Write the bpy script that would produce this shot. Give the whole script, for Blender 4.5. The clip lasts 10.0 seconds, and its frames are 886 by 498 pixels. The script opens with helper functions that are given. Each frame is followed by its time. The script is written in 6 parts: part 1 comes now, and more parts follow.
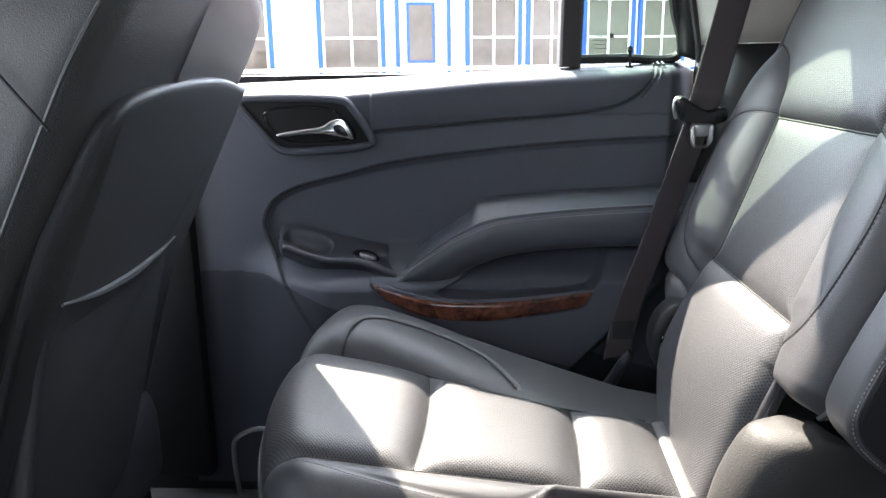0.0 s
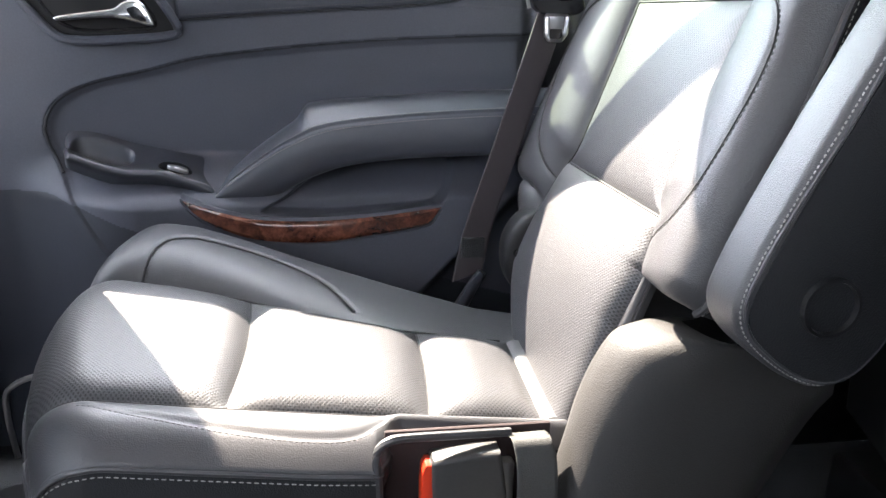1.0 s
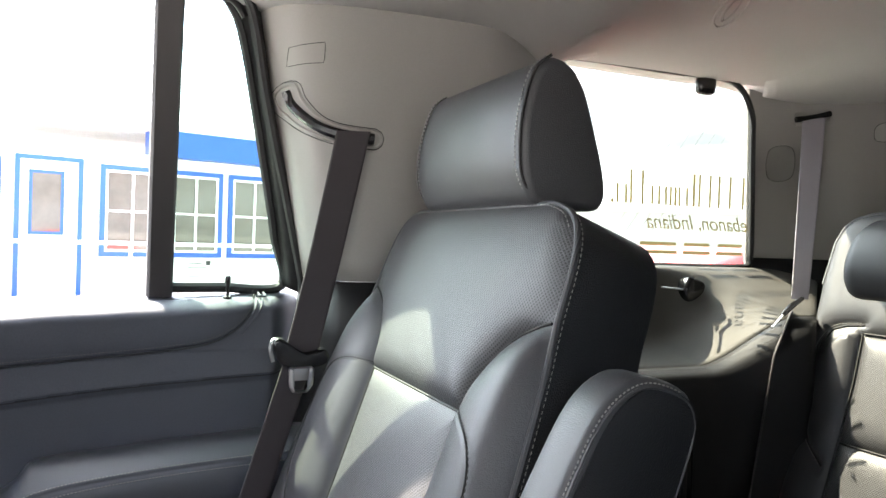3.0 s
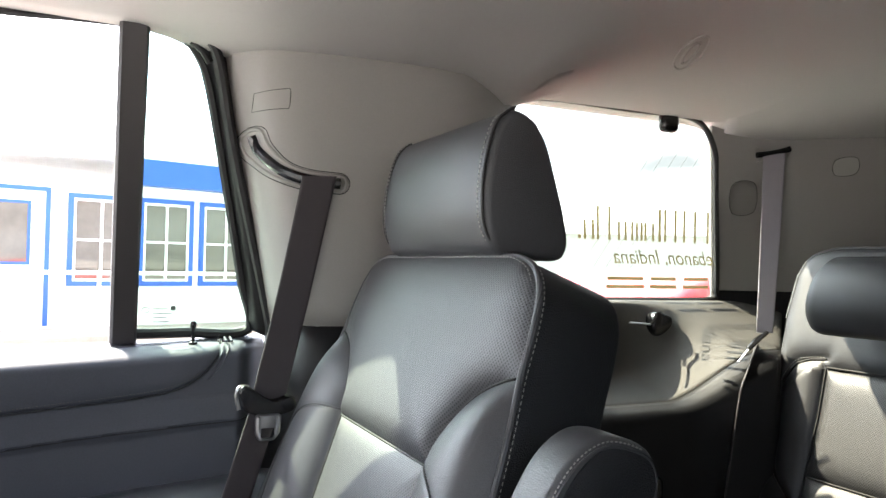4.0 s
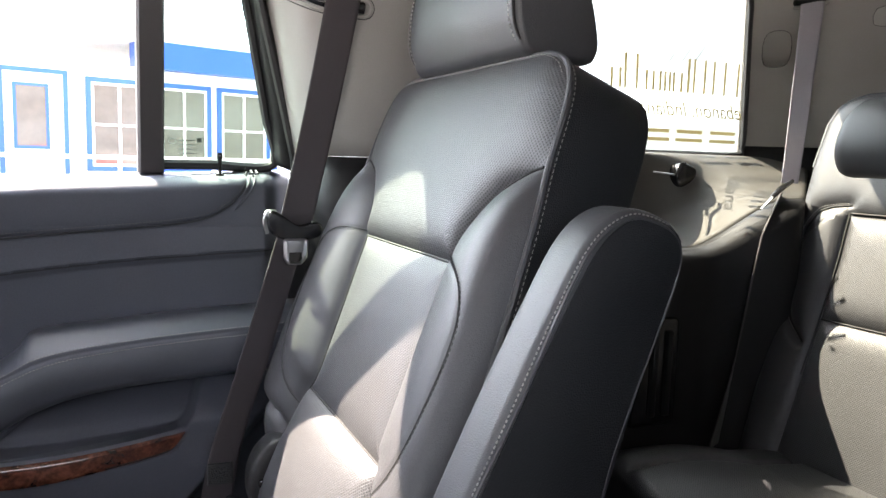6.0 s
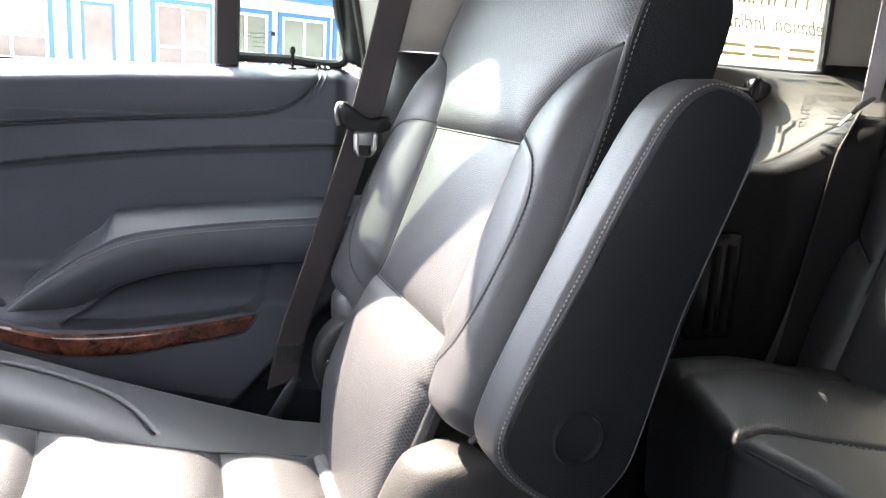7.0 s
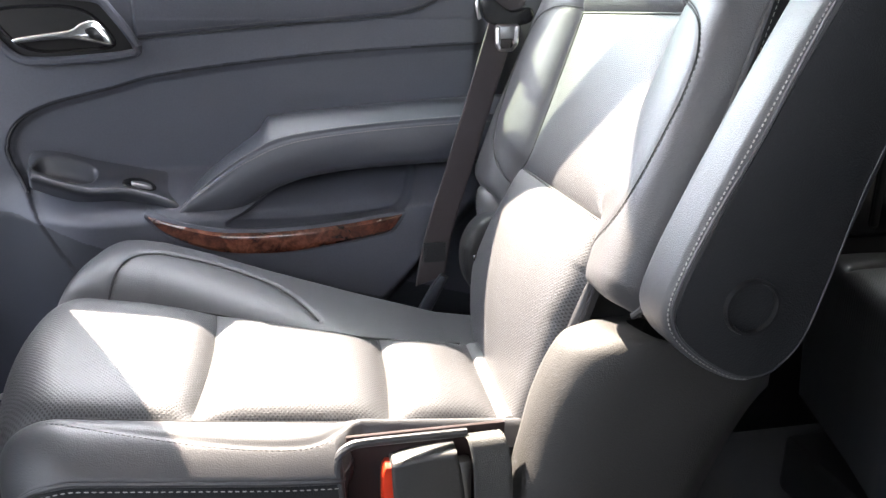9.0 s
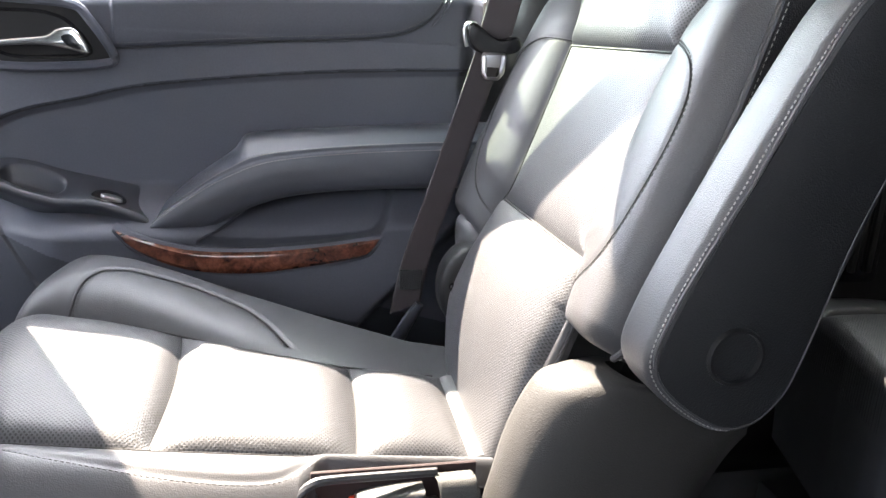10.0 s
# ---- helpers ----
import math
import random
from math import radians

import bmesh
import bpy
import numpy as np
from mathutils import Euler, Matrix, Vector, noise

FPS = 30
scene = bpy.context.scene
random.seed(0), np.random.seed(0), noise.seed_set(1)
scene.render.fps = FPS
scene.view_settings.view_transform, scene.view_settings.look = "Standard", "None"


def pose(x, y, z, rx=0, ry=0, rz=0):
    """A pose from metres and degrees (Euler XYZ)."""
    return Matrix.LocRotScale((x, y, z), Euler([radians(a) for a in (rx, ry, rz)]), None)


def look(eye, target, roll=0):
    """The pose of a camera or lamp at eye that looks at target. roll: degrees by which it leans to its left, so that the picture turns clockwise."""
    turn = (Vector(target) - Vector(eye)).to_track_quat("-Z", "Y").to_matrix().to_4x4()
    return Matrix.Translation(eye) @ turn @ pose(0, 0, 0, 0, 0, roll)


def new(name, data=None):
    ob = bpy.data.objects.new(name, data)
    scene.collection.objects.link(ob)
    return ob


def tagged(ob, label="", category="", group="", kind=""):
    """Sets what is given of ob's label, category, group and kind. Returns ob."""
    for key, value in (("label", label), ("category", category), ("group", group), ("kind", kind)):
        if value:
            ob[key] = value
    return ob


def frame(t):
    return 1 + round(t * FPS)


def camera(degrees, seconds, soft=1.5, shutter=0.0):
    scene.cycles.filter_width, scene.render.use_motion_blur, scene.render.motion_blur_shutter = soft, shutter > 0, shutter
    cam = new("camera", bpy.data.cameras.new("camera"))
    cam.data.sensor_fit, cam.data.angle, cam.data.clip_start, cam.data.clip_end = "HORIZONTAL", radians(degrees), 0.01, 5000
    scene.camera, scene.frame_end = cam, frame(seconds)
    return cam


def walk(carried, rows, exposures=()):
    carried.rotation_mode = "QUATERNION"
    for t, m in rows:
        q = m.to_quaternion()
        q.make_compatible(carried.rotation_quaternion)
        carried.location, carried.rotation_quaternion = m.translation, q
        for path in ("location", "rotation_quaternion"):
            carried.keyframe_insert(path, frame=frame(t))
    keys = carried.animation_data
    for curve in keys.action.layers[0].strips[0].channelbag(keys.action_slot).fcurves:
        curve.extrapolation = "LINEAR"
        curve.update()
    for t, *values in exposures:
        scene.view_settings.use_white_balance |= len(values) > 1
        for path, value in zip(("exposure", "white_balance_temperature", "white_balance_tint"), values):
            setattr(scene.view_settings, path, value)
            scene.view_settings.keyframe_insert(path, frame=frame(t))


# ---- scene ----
cam = camera(61.1, 10.0)
PATH = [
    (0, (0.088, 0.027, 1.325), (-0.001, 1.966, 0.844), -0.8),
    (0.5, (0.086, 0.113, 1.249), (0.201, 2.026, 0.677), 1.0),
    (1, (0.111, 0.151, 1.229), (0.417, 2.035, 0.633), 1.4),
    (1.5, (0.131, 0.158, 1.253), (0.618, 2.027, 0.733), 1.8),
    (2, (0.168, 0.162, 1.299), (0.805, 2.024, 0.942), 1.1),
    (2.5, (0.18, 0.152, 1.357), (0.913, 2.006, 1.198), 1.2),
    (3, (0.188, 0.151, 1.409), (0.983, 1.986, 1.39), 1.8),
    (3.2, (0.19, 0.151, 1.422), (1.004, 1.977, 1.431), 1.7),
    (4.3, (0.196, 0.144, 1.437), (1.058, 1.948, 1.483), 1.0),
    (4.5, (0.195, 0.146, 1.43), (1.059, 1.949, 1.46), 1.0),
    (5, (0.193, 0.144, 1.416), (1.053, 1.949, 1.393), 1.1),
    (5.5, (0.187, 0.144, 1.383), (1.034, 1.953, 1.276), 1.4),
    (6, (0.186, 0.142, 1.347), (1.0, 1.954, 1.111), 1.7),
    (6.2, (0.184, 0.138, 1.334), (0.974, 1.952, 1.041), 1.9),
    (7.5, (0.15, 0.124, 1.272), (0.751, 1.978, 0.822), 3.7),
    (8, (0.145, 0.131, 1.249), (0.656, 1.997, 0.742), 2.4),
    (8.5, (0.141, 0.134, 1.241), (0.573, 2.004, 0.679), 0.6),
    (9, (0.131, 0.122, 1.252), (0.492, 1.993, 0.645), 0.0),
    (9.5, (0.137, 0.115, 1.247), (0.462, 1.999, 0.66), 1.6),
    (10, (0.133, 0.145, 1.255), (0.56, 2.02, 0.704), 3.0),
]
walk(cam, [(t, look(eye, target, roll)) for t, eye, target, roll in PATH],
     [(0, 3.8, 6350, 10), (0.5, 4.33, 6450, 11), (1, 4.5, 6480, 12), (2, 4.4, 6700, 13), (2.5, 4.15, 6650, 11), (3, 4.0, 6600, 10), (4.5, 3.85, 6600, 11), (5.5, 4.03, 6650, 14), (6, 4.13, 6650, 14), (7.5, 4.58, 6600, 13), (9, 4.71, 6650, 12), (10, 4.69, 6650, 12)])

# ---- light ----
SUN_DIR = Vector((0.52, -1.0, -1.155)).normalized()      # the way that the light travels
sun_el = math.asin(-SUN_DIR.z)
world = bpy.data.worlds.new("world")
scene.world = world
world.use_nodes = True
wn, wl = world.node_tree.nodes, world.node_tree.links
wn.clear()
w_out = wn.new("ShaderNodeOutputWorld")
w_bg = wn.new("ShaderNodeBackground")
w_sky = wn.new("ShaderNodeTexSky")
w_sky.sky_type = "NISHITA"
w_sky.sun_disc = False
w_sky.sun_elevation = sun_el
w_sky.sun_rotation = math.atan2(-SUN_DIR.x, -SUN_DIR.y)
w_co = wn.new("ShaderNodeTexCoord")
w_map = wn.new("ShaderNodeMapping")
w_map.inputs["Scale"].default_value = (1.3, 1.3, 5.0)
w_noise = wn.new("ShaderNodeTexNoise")
w_noise.inputs["Scale"].default_value = 2.2
w_noise.inputs["Detail"].default_value = 7
w_ramp = wn.new("ShaderNodeValToRGB")
w_ramp.color_ramp.elements[0].position, w_ramp.color_ramp.elements[1].position = 0.28, 0.50
w_shade = wn.new("ShaderNodeTexNoise")
w_shade.inputs["Scale"].default_value = 3.1
w_shade.inputs["Detail"].default_value = 5
w_cl = wn.new("ShaderNodeValToRGB")
w_cl.color_ramp.elements[0].position, w_cl.color_ramp.elements[1].position = 0.35, 0.62
w_cl.color_ramp.elements[0].color, w_cl.color_ramp.elements[1].color = (1.05, 1.12, 1.22, 1), (5.1, 5.3, 5.65, 1)
w_mix = wn.new("ShaderNodeMix")
w_mix.data_type = "RGBA"
wl.new(w_co.outputs["Generated"], w_map.inputs["Vector"])
wl.new(w_map.outputs["Vector"], w_noise.inputs["Vector"])
wl.new(w_map.outputs["Vector"], w_shade.inputs["Vector"])
wl.new(w_noise.outputs["Fac"], w_ramp.inputs["Fac"])
wl.new(w_shade.outputs["Fac"], w_cl.inputs["Fac"])
wl.new(w_ramp.outputs["Color"], w_mix.inputs["Factor"])
wl.new(w_sky.outputs["Color"], w_mix.inputs[6])
wl.new(w_cl.outputs["Color"], w_mix.inputs[7])
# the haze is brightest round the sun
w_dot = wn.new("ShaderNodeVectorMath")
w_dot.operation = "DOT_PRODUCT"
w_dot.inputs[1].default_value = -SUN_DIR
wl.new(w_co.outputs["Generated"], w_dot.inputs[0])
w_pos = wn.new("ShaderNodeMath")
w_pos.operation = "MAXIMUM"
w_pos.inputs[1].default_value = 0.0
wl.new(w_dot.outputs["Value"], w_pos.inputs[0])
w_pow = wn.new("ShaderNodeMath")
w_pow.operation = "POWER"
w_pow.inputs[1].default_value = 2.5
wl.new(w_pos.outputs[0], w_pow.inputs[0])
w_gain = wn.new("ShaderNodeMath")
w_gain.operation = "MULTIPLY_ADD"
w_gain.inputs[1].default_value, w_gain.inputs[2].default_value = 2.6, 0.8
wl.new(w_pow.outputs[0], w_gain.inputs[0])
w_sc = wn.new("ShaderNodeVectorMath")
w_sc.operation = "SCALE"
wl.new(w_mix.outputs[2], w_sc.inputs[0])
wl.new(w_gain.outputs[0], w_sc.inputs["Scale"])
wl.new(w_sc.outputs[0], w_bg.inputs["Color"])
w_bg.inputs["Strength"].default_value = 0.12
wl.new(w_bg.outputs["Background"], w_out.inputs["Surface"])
sun = new("sun", bpy.data.lights.new("sun", "SUN"))
sun.data.energy, sun.data.angle, sun.data.color = 2.8, radians(0.53), (1.0, 0.885, 0.745)
sun.matrix_world = look((0, 0, 20), Vector((0, 0, 20)) + SUN_DIR)


# ---- materials ----
def node(nt, kind, **inputs):
    n = nt.nodes.new(kind)
    for k, v in inputs.items():
        n.inputs[k.replace("_", " ")].default_value = v
    return n


def material(name, colour, rough=0.5, metal=0.0, grain=0.0, grain_scale=400.0, bump=0.0, bump_scale=300.0, vary=0.15, cells=False,
             spec=0.5, sheen=0.0, coat=0.0, bump_dist=0.001):
    """A principled material with colour variation at two scales and a fine relief."""
    m = bpy.data.materials.new(name)
    m.use_nodes = True
    nt = m.node_tree
    b = nt.nodes["Principled BSDF"]
    b.inputs["Roughness"].default_value, b.inputs["Metallic"].default_value = rough, metal
    b.inputs["Specular IOR Level"].default_value = spec
    b.inputs["Sheen Weight"].default_value = sheen
    b.inputs["Coat Weight"].default_value = coat
    co = nt.nodes.new("ShaderNodeTexCoord")
    big = node(nt, "ShaderNodeTexNoise", Scale=6.0, Detail=4.0)
    fine = node(nt, "ShaderNodeTexNoise", Scale=grain_scale, Detail=2.0)
    for n in (big, fine):
        nt.links.new(co.outputs["Object"], n.inputs["Vector"])
    mul = nt.nodes.new("ShaderNodeMath")
    mul.operation = "MULTIPLY_ADD"
    nt.links.new(big.outputs["Fac"], mul.inputs[0])
    mul.inputs[1].default_value, mul.inputs[2].default_value = 2 * vary, 1 - vary
    mul2 = nt.nodes.new("ShaderNodeMath")
    mul2.operation = "MULTIPLY_ADD"
    nt.links.new(fine.outputs["Fac"], mul2.inputs[0])
    mul2.inputs[1].default_value, mul2.inputs[2].default_value = 2 * grain, 1 - grain
    both = nt.nodes.new("ShaderNodeMath")
    both.operation = "MULTIPLY"
    nt.links.new(mul.outputs[0], both.inputs[0])
    nt.links.new(mul2.outputs[0], both.inputs[1])
    mix = nt.nodes.new("ShaderNodeVectorMath")
    mix.operation = "SCALE"
    mix.inputs[0].default_value = colour
    nt.links.new(both.outputs[0], mix.inputs["Scale"])
    nt.links.new(mix.outputs[0], b.inputs["Base Color"])
    rr = nt.nodes.new("ShaderNodeMath")
    rr.operation = "MULTIPLY_ADD"
    nt.links.new(big.outputs["Fac"], rr.inputs[0])
    rr.inputs[1].default_value, rr.inputs[2].default_value = 0.16, rough - 0.08
    nt.links.new(rr.outputs[0], b.inputs["Roughness"])
    if bump:
        bp = nt.nodes.new("ShaderNodeBump")
        bp.inputs["Strength"].default_value, bp.inputs["Distance"].default_value = bump, bump_dist
        if cells:
            t = node(nt, "ShaderNodeTexVoronoi", Scale=bump_scale)
            nt.links.new(co.outputs["Object"], t.inputs["Vector"])
            nt.links.new(t.outputs["Distance"], bp.inputs["Height"])
        else:
            t = node(nt, "ShaderNodeTexNoise", Scale=bump_scale, Detail=3.0)
            nt.links.new(co.outputs["Object"], t.inputs["Vector"])
            nt.links.new(t.outputs["Fac"], bp.inputs["Height"])
        nt.links.new(bp.outputs[0], b.inputs["Normal"])
    return m


LEATHER = (0.0425, 0.0430, 0.0465)
leather = material("black_leather", LEATHER, 0.46, grain=0.14, grain_scale=500, bump=0.32, bump_scale=850, cells=True, spec=0.5, bump_dist=0.0006)
arm_leather = material("door_arm_leather", (0.062, 0.067, 0.083), 0.40, grain=0.1, grain_scale=500, bump=0.25, bump_scale=900, cells=True, spec=0.5, bump_dist=0.0005)
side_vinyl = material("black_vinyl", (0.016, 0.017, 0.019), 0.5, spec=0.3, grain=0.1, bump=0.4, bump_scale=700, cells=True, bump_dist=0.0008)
soft_trim = material("soft_black_trim", (0.084, 0.090, 0.112), 0.52, spec=0.35, grain=0.12, bump=0.35, bump_scale=900, cells=True, bump_dist=0.0006)
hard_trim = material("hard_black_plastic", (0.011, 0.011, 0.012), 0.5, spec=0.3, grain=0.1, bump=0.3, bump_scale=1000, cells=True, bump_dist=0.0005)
gloss_black = material("gloss_black_plastic", (0.012, 0.012, 0.014), 0.22, grain=0.05)
pillar_trim = material("grey_beige_pillar_plastic", (0.275, 0.262, 0.247), 0.6, grain=0.05, bump=0.25, bump_scale=900, vary=0.05, bump_dist=0.0005)
headliner = material("grey_beige_headliner_cloth", (0.36, 0.342, 0.324), 0.9, grain=0.12, grain_scale=900, bump=0.4, bump_scale=1100, vary=0.05, sheen=0.2, bump_dist=0.0006)
webbing = material("belt_webbing", (0.046, 0.038, 0.042), 0.62, grain=0.15, grain_scale=900, bump=0.4, bump_scale=900, sheen=0.1)
rubber = material("rubber_seal", (0.012, 0.012, 0.013), 0.6, bump=0.2, bump_scale=800)
thread = material("pale_thread", (0.25, 0.245, 0.235), 0.8, grain=0.2, grain_scale=1500)
roll_thread = material("grey_thread", (0.13, 0.13, 0.13), 0.8, grain=0.2, grain_scale=1500)
divider_mat = material("satin_black_frame", (0.030, 0.026, 0.027), 0.45, grain=0.06, vary=0.1)
# near-black for the shade in sewn creases and in the hollow by the pad
crease_mat = material("black_crease", (0.010, 0.010, 0.010), 0.7)
joint_mat = material("dark_trim_joint", (0.032, 0.034, 0.042), 0.6)
thread_dark = material("dark_thread", (0.045, 0.044, 0.043), 0.8, grain=0.2, grain_scale=1500)
chrome = material("chrome", (0.80, 0.80, 0.78), 0.13, metal=1.0, vary=0.04)
steel = material("dull_steel", (0.45, 0.45, 0.46), 0.35, metal=1.0, vary=0.1)
carpet = material("black_carpet", (0.020, 0.022, 0.024), 0.95, grain=0.3, grain_scale=700, bump=0.9, bump_scale=600, sheen=0.1, bump_dist=0.003)
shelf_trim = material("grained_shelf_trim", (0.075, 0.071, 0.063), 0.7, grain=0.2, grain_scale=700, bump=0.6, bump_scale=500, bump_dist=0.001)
red_plastic = material("red_plastic", (0.55, 0.035, 0.01), 0.4)
buckle_grey = material("grey_buckle_plastic", (0.040, 0.040, 0.039), 0.45, grain=0.15, bump=0.2)


def perforated():
    """Leather with rows of small punched holes, laid out in metres by the surface's UVs."""
    m = material("perforated_leather", LEATHER, 0.48, grain=0.14, grain_scale=500, bump=0.3, bump_scale=700, cells=True, spec=0.65, bump_dist=0.0004)
    nt = m.node_tree
    b = nt.nodes["Principled BSDF"]
    uv = nt.nodes.new("ShaderNodeUVMap")
    uv.uv_map = "metres"
    mp = nt.nodes.new("ShaderNodeMapping")
    mp.inputs["Rotation"].default_value = (0, 0, radians(45))
    mp.inputs["Scale"].default_value = (1 / 0.0030, 1 / 0.0030, 1)
    nt.links.new(uv.outputs[0], mp.inputs[0])
    fr = nt.nodes.new("ShaderNodeVectorMath")
    fr.operation = "FRACTION"
    nt.links.new(mp.outputs[0], fr.inputs[0])
    ds = nt.nodes.new("ShaderNodeVectorMath")
    ds.operation = "DISTANCE"
    ds.inputs[1].default_value = (0.5, 0.5, 0)
    nt.links.new(fr.outputs[0], ds.inputs[0])
    rg = nt.nodes.new("ShaderNodeMapRange")
    rg.inputs["From Min"].default_value, rg.inputs["From Max"].default_value = 0.20, 0.40
    rg.inputs["To Min"].default_value, rg.inputs["To Max"].default_value = 0.52, 1.0
    nt.links.new(ds.outputs["Value"], rg.inputs["Value"])
    old = b.inputs["Base Color"].links[0].from_socket
    sc = nt.nodes.new("ShaderNodeVectorMath")
    sc.operation = "SCALE"
    nt.links.new(old, sc.inputs[0])
    nt.links.new(rg.outputs[0], sc.inputs["Scale"])
    nt.links.new(sc.outputs[0], b.inputs["Base Color"])
    sp = nt.nodes.new("ShaderNodeMath")
    sp.operation = "MULTIPLY"
    sp.inputs[1].default_value = 0.62
    nt.links.new(rg.outputs[0], sp.inputs[0])
    nt.links.new(sp.outputs[0], b.inputs["Specular IOR Level"])
    bp = nt.nodes.new("ShaderNodeBump")
    bp.inputs["Strength"].default_value, bp.inputs["Distance"].default_value = 0.6, 0.0005
    nt.links.new(rg.outputs[0], bp.inputs["Height"])
    nt.links.new(b.inputs["Normal"].links[0].from_socket, bp.inputs["Normal"])
    # soft creases that use has pressed into the hide
    co = nt.nodes.new("ShaderNodeMapping")
    co.inputs["Scale"].default_value = (190, 420, 1)
    co.inputs["Rotation"].default_value = (0, 0, radians(28))
    nt.links.new(uv.outputs[0], co.inputs[0])
    cr = node(nt, "ShaderNodeTexNoise", Scale=1.0, Detail=4.0, Distortion=0.8)
    nt.links.new(co.outputs[0], cr.inputs["Vector"])
    bc = nt.nodes.new("ShaderNodeBump")
    bc.inputs["Strength"].default_value, bc.inputs["Distance"].default_value = 0.30, 0.0012
    nt.links.new(cr.outputs["Fac"], bc.inputs["Height"])
    nt.links.new(bp.outputs[0], bc.inputs["Normal"])
    nt.links.new(bc.outputs[0], b.inputs["Normal"])
    return m


perf = perforated()


def burl():
    m = material("burl_wood", (0.2, 0.07, 0.03), 0.18, coat=0.6)
    nt = m.node_tree
    b = nt.nodes["Principled BSDF"]
    co = nt.nodes.new("ShaderNodeTexCoord")
    n1 = node(nt, "ShaderNodeTexNoise", Scale=38.0, Detail=6.0, Distortion=1.2)
    n2 = node(nt, "ShaderNodeTexNoise", Scale=210.0, Detail=4.0, Distortion=0.6)
    add = nt.nodes.new("ShaderNodeMath")
    add.operation = "MULTIPLY_ADD"
    add.inputs[1].default_value = 0.45
    for n in (n1, n2):
        nt.links.new(co.outputs["Object"], n.inputs["Vector"])
    nt.links.new(n2.outputs["Fac"], add.inputs[0])
    nt.links.new(n1.outputs["Fac"], add.inputs[2])
    rp = nt.nodes.new("ShaderNodeValToRGB")
    e = rp.color_ramp.elements
    e[0].position, e[0].color = 0.50, (0.030, 0.010, 0.008, 1)
    e[1].position, e[1].color = 0.92, (0.19, 0.070, 0.042, 1)
    e.new(0.68).color = (0.085, 0.028, 0.018, 1)
    nt.links.new(add.outputs[0], rp.inputs[0])
    nt.links.new(rp.outputs[0], b.inputs["Base Color"])
    return m


wood = burl()


def glass(name, tint, rough=0.0):
    m = bpy.data.materials.new(name)
    m.use_nodes = True
    nt = m.node_tree
    nt.nodes.clear()
    out = nt.nodes.new("ShaderNodeOutputMaterial")
    tr = nt.nodes.new("ShaderNodeBsdfTransparent")
    tr.inputs["Color"].default_value = (*tint, 1)
    gl = nt.nodes.new("ShaderNodeBsdfGlossy")
    gl.inputs["Roughness"].default_value = rough
    mx = nt.nodes.new("ShaderNodeMixShader")
    lw = nt.nodes.new("ShaderNodeLayerWeight")
    lw.inputs["Blend"].default_value = 0.5
    pw = nt.nodes.new("ShaderNodeMath")
    pw.operation = "POWER"
    pw.inputs[1].default_value = 4.0
    nt.links.new(lw.outputs["Facing"], pw.inputs[0])
    rf = nt.nodes.new("ShaderNodeMath")
    rf.operation = "MULTIPLY_ADD"
    rf.inputs[1].default_value, rf.inputs[2].default_value = 0.5, 0.022
    nt.links.new(pw.outputs[0], rf.inputs[0])
    nt.links.new(rf.outputs[0], mx.inputs[0])
    nt.links.new(tr.outputs[0], mx.inputs[1])
    nt.links.new(gl.outputs[0], mx.inputs[2])
    nt.links.new(mx.outputs[0], out.inputs["Surface"])
    return m


tinted = glass("privacy_glass", (0.75, 0.84, 0.78))


# ---- mesh helpers ----
def catmull(pts, n=8, closed=False):
    """A smooth line through points of any dimension."""
    P = [np.array(p, float) for p in pts]
    m, out = len(P), []
    for i in range(m if closed else m - 1):
        if closed:
            a, b, c, d = P[i - 1], P[i], P[(i + 1) % m], P[(i + 2) % m]
        else:
            a, b, c, d = P[max(i - 1, 0)], P[i], P[i + 1], P[min(i + 2, m - 1)]
        for k in range(n):
            t = k / n
            out.append(0.5 * (2 * b + (c - a) * t + (2 * a - 5 * b + 4 * c - d) * t * t + (3 * b - a - 3 * c + d) * t ** 3))
    if not closed:
        out.append(P[-1])
    return np.array(out)


def resample(line, step, closed=False):
    L = np.array(line, float)
    if closed:
        L = np.vstack([L, L[:1]])
    seg = np.r_[0, np.cumsum(np.linalg.norm(np.diff(L, axis=0), axis=1))]
    n = max(2, int(round(seg[-1] / step)) + 1)
    at = np.linspace(0, seg[-1], n)
    R = np.stack([np.interp(at, seg, L[:, k]) for k in range(L.shape[1])], 1)
    return R[:-1] if closed else R


def distance_to(line, X, Y, closed=False):
    """The distance from each (X, Y) to a 2D line."""
    L = np.array(line, float)
    if closed:
        L = np.vstack([L, L[:1]])
    best = np.full(X.shape, 1e9)
    for (ax, ay), (bx, by) in zip(L[:-1], L[1:]):
        dx, dy = bx - ax, by - ay
        q = dx * dx + dy * dy + 1e-12
        t = np.clip(((X - ax) * dx + (Y - ay) * dy) / q, 0, 1)
        best = np.minimum(best, np.hypot(X - ax - t * dx, Y - ay - t * dy))
    return best


def inside(poly, X, Y):
    P = np.array(poly, float)
    res = np.zeros(X.shape, bool)
    for (ax, ay), (bx, by) in zip(P, np.roll(P, -1, 0)):
        if ay != by:
            res ^= ((ay > Y) != (by > Y)) & (X < (bx - ax) * (Y - ay) / (by - ay) + ax)
    return res


def smoothstep(a, b, x):
    t = np.clip((x - a) / (b - a), 0, 1)
    return t * t * (3 - 2 * t)


def thing(name, label, category, group="", kind="", at=(0, 0, 0)):
    e = new(name)
    e.location = at
    e.empty_display_size = 0.05
    return tagged(e, label, category, group, kind)


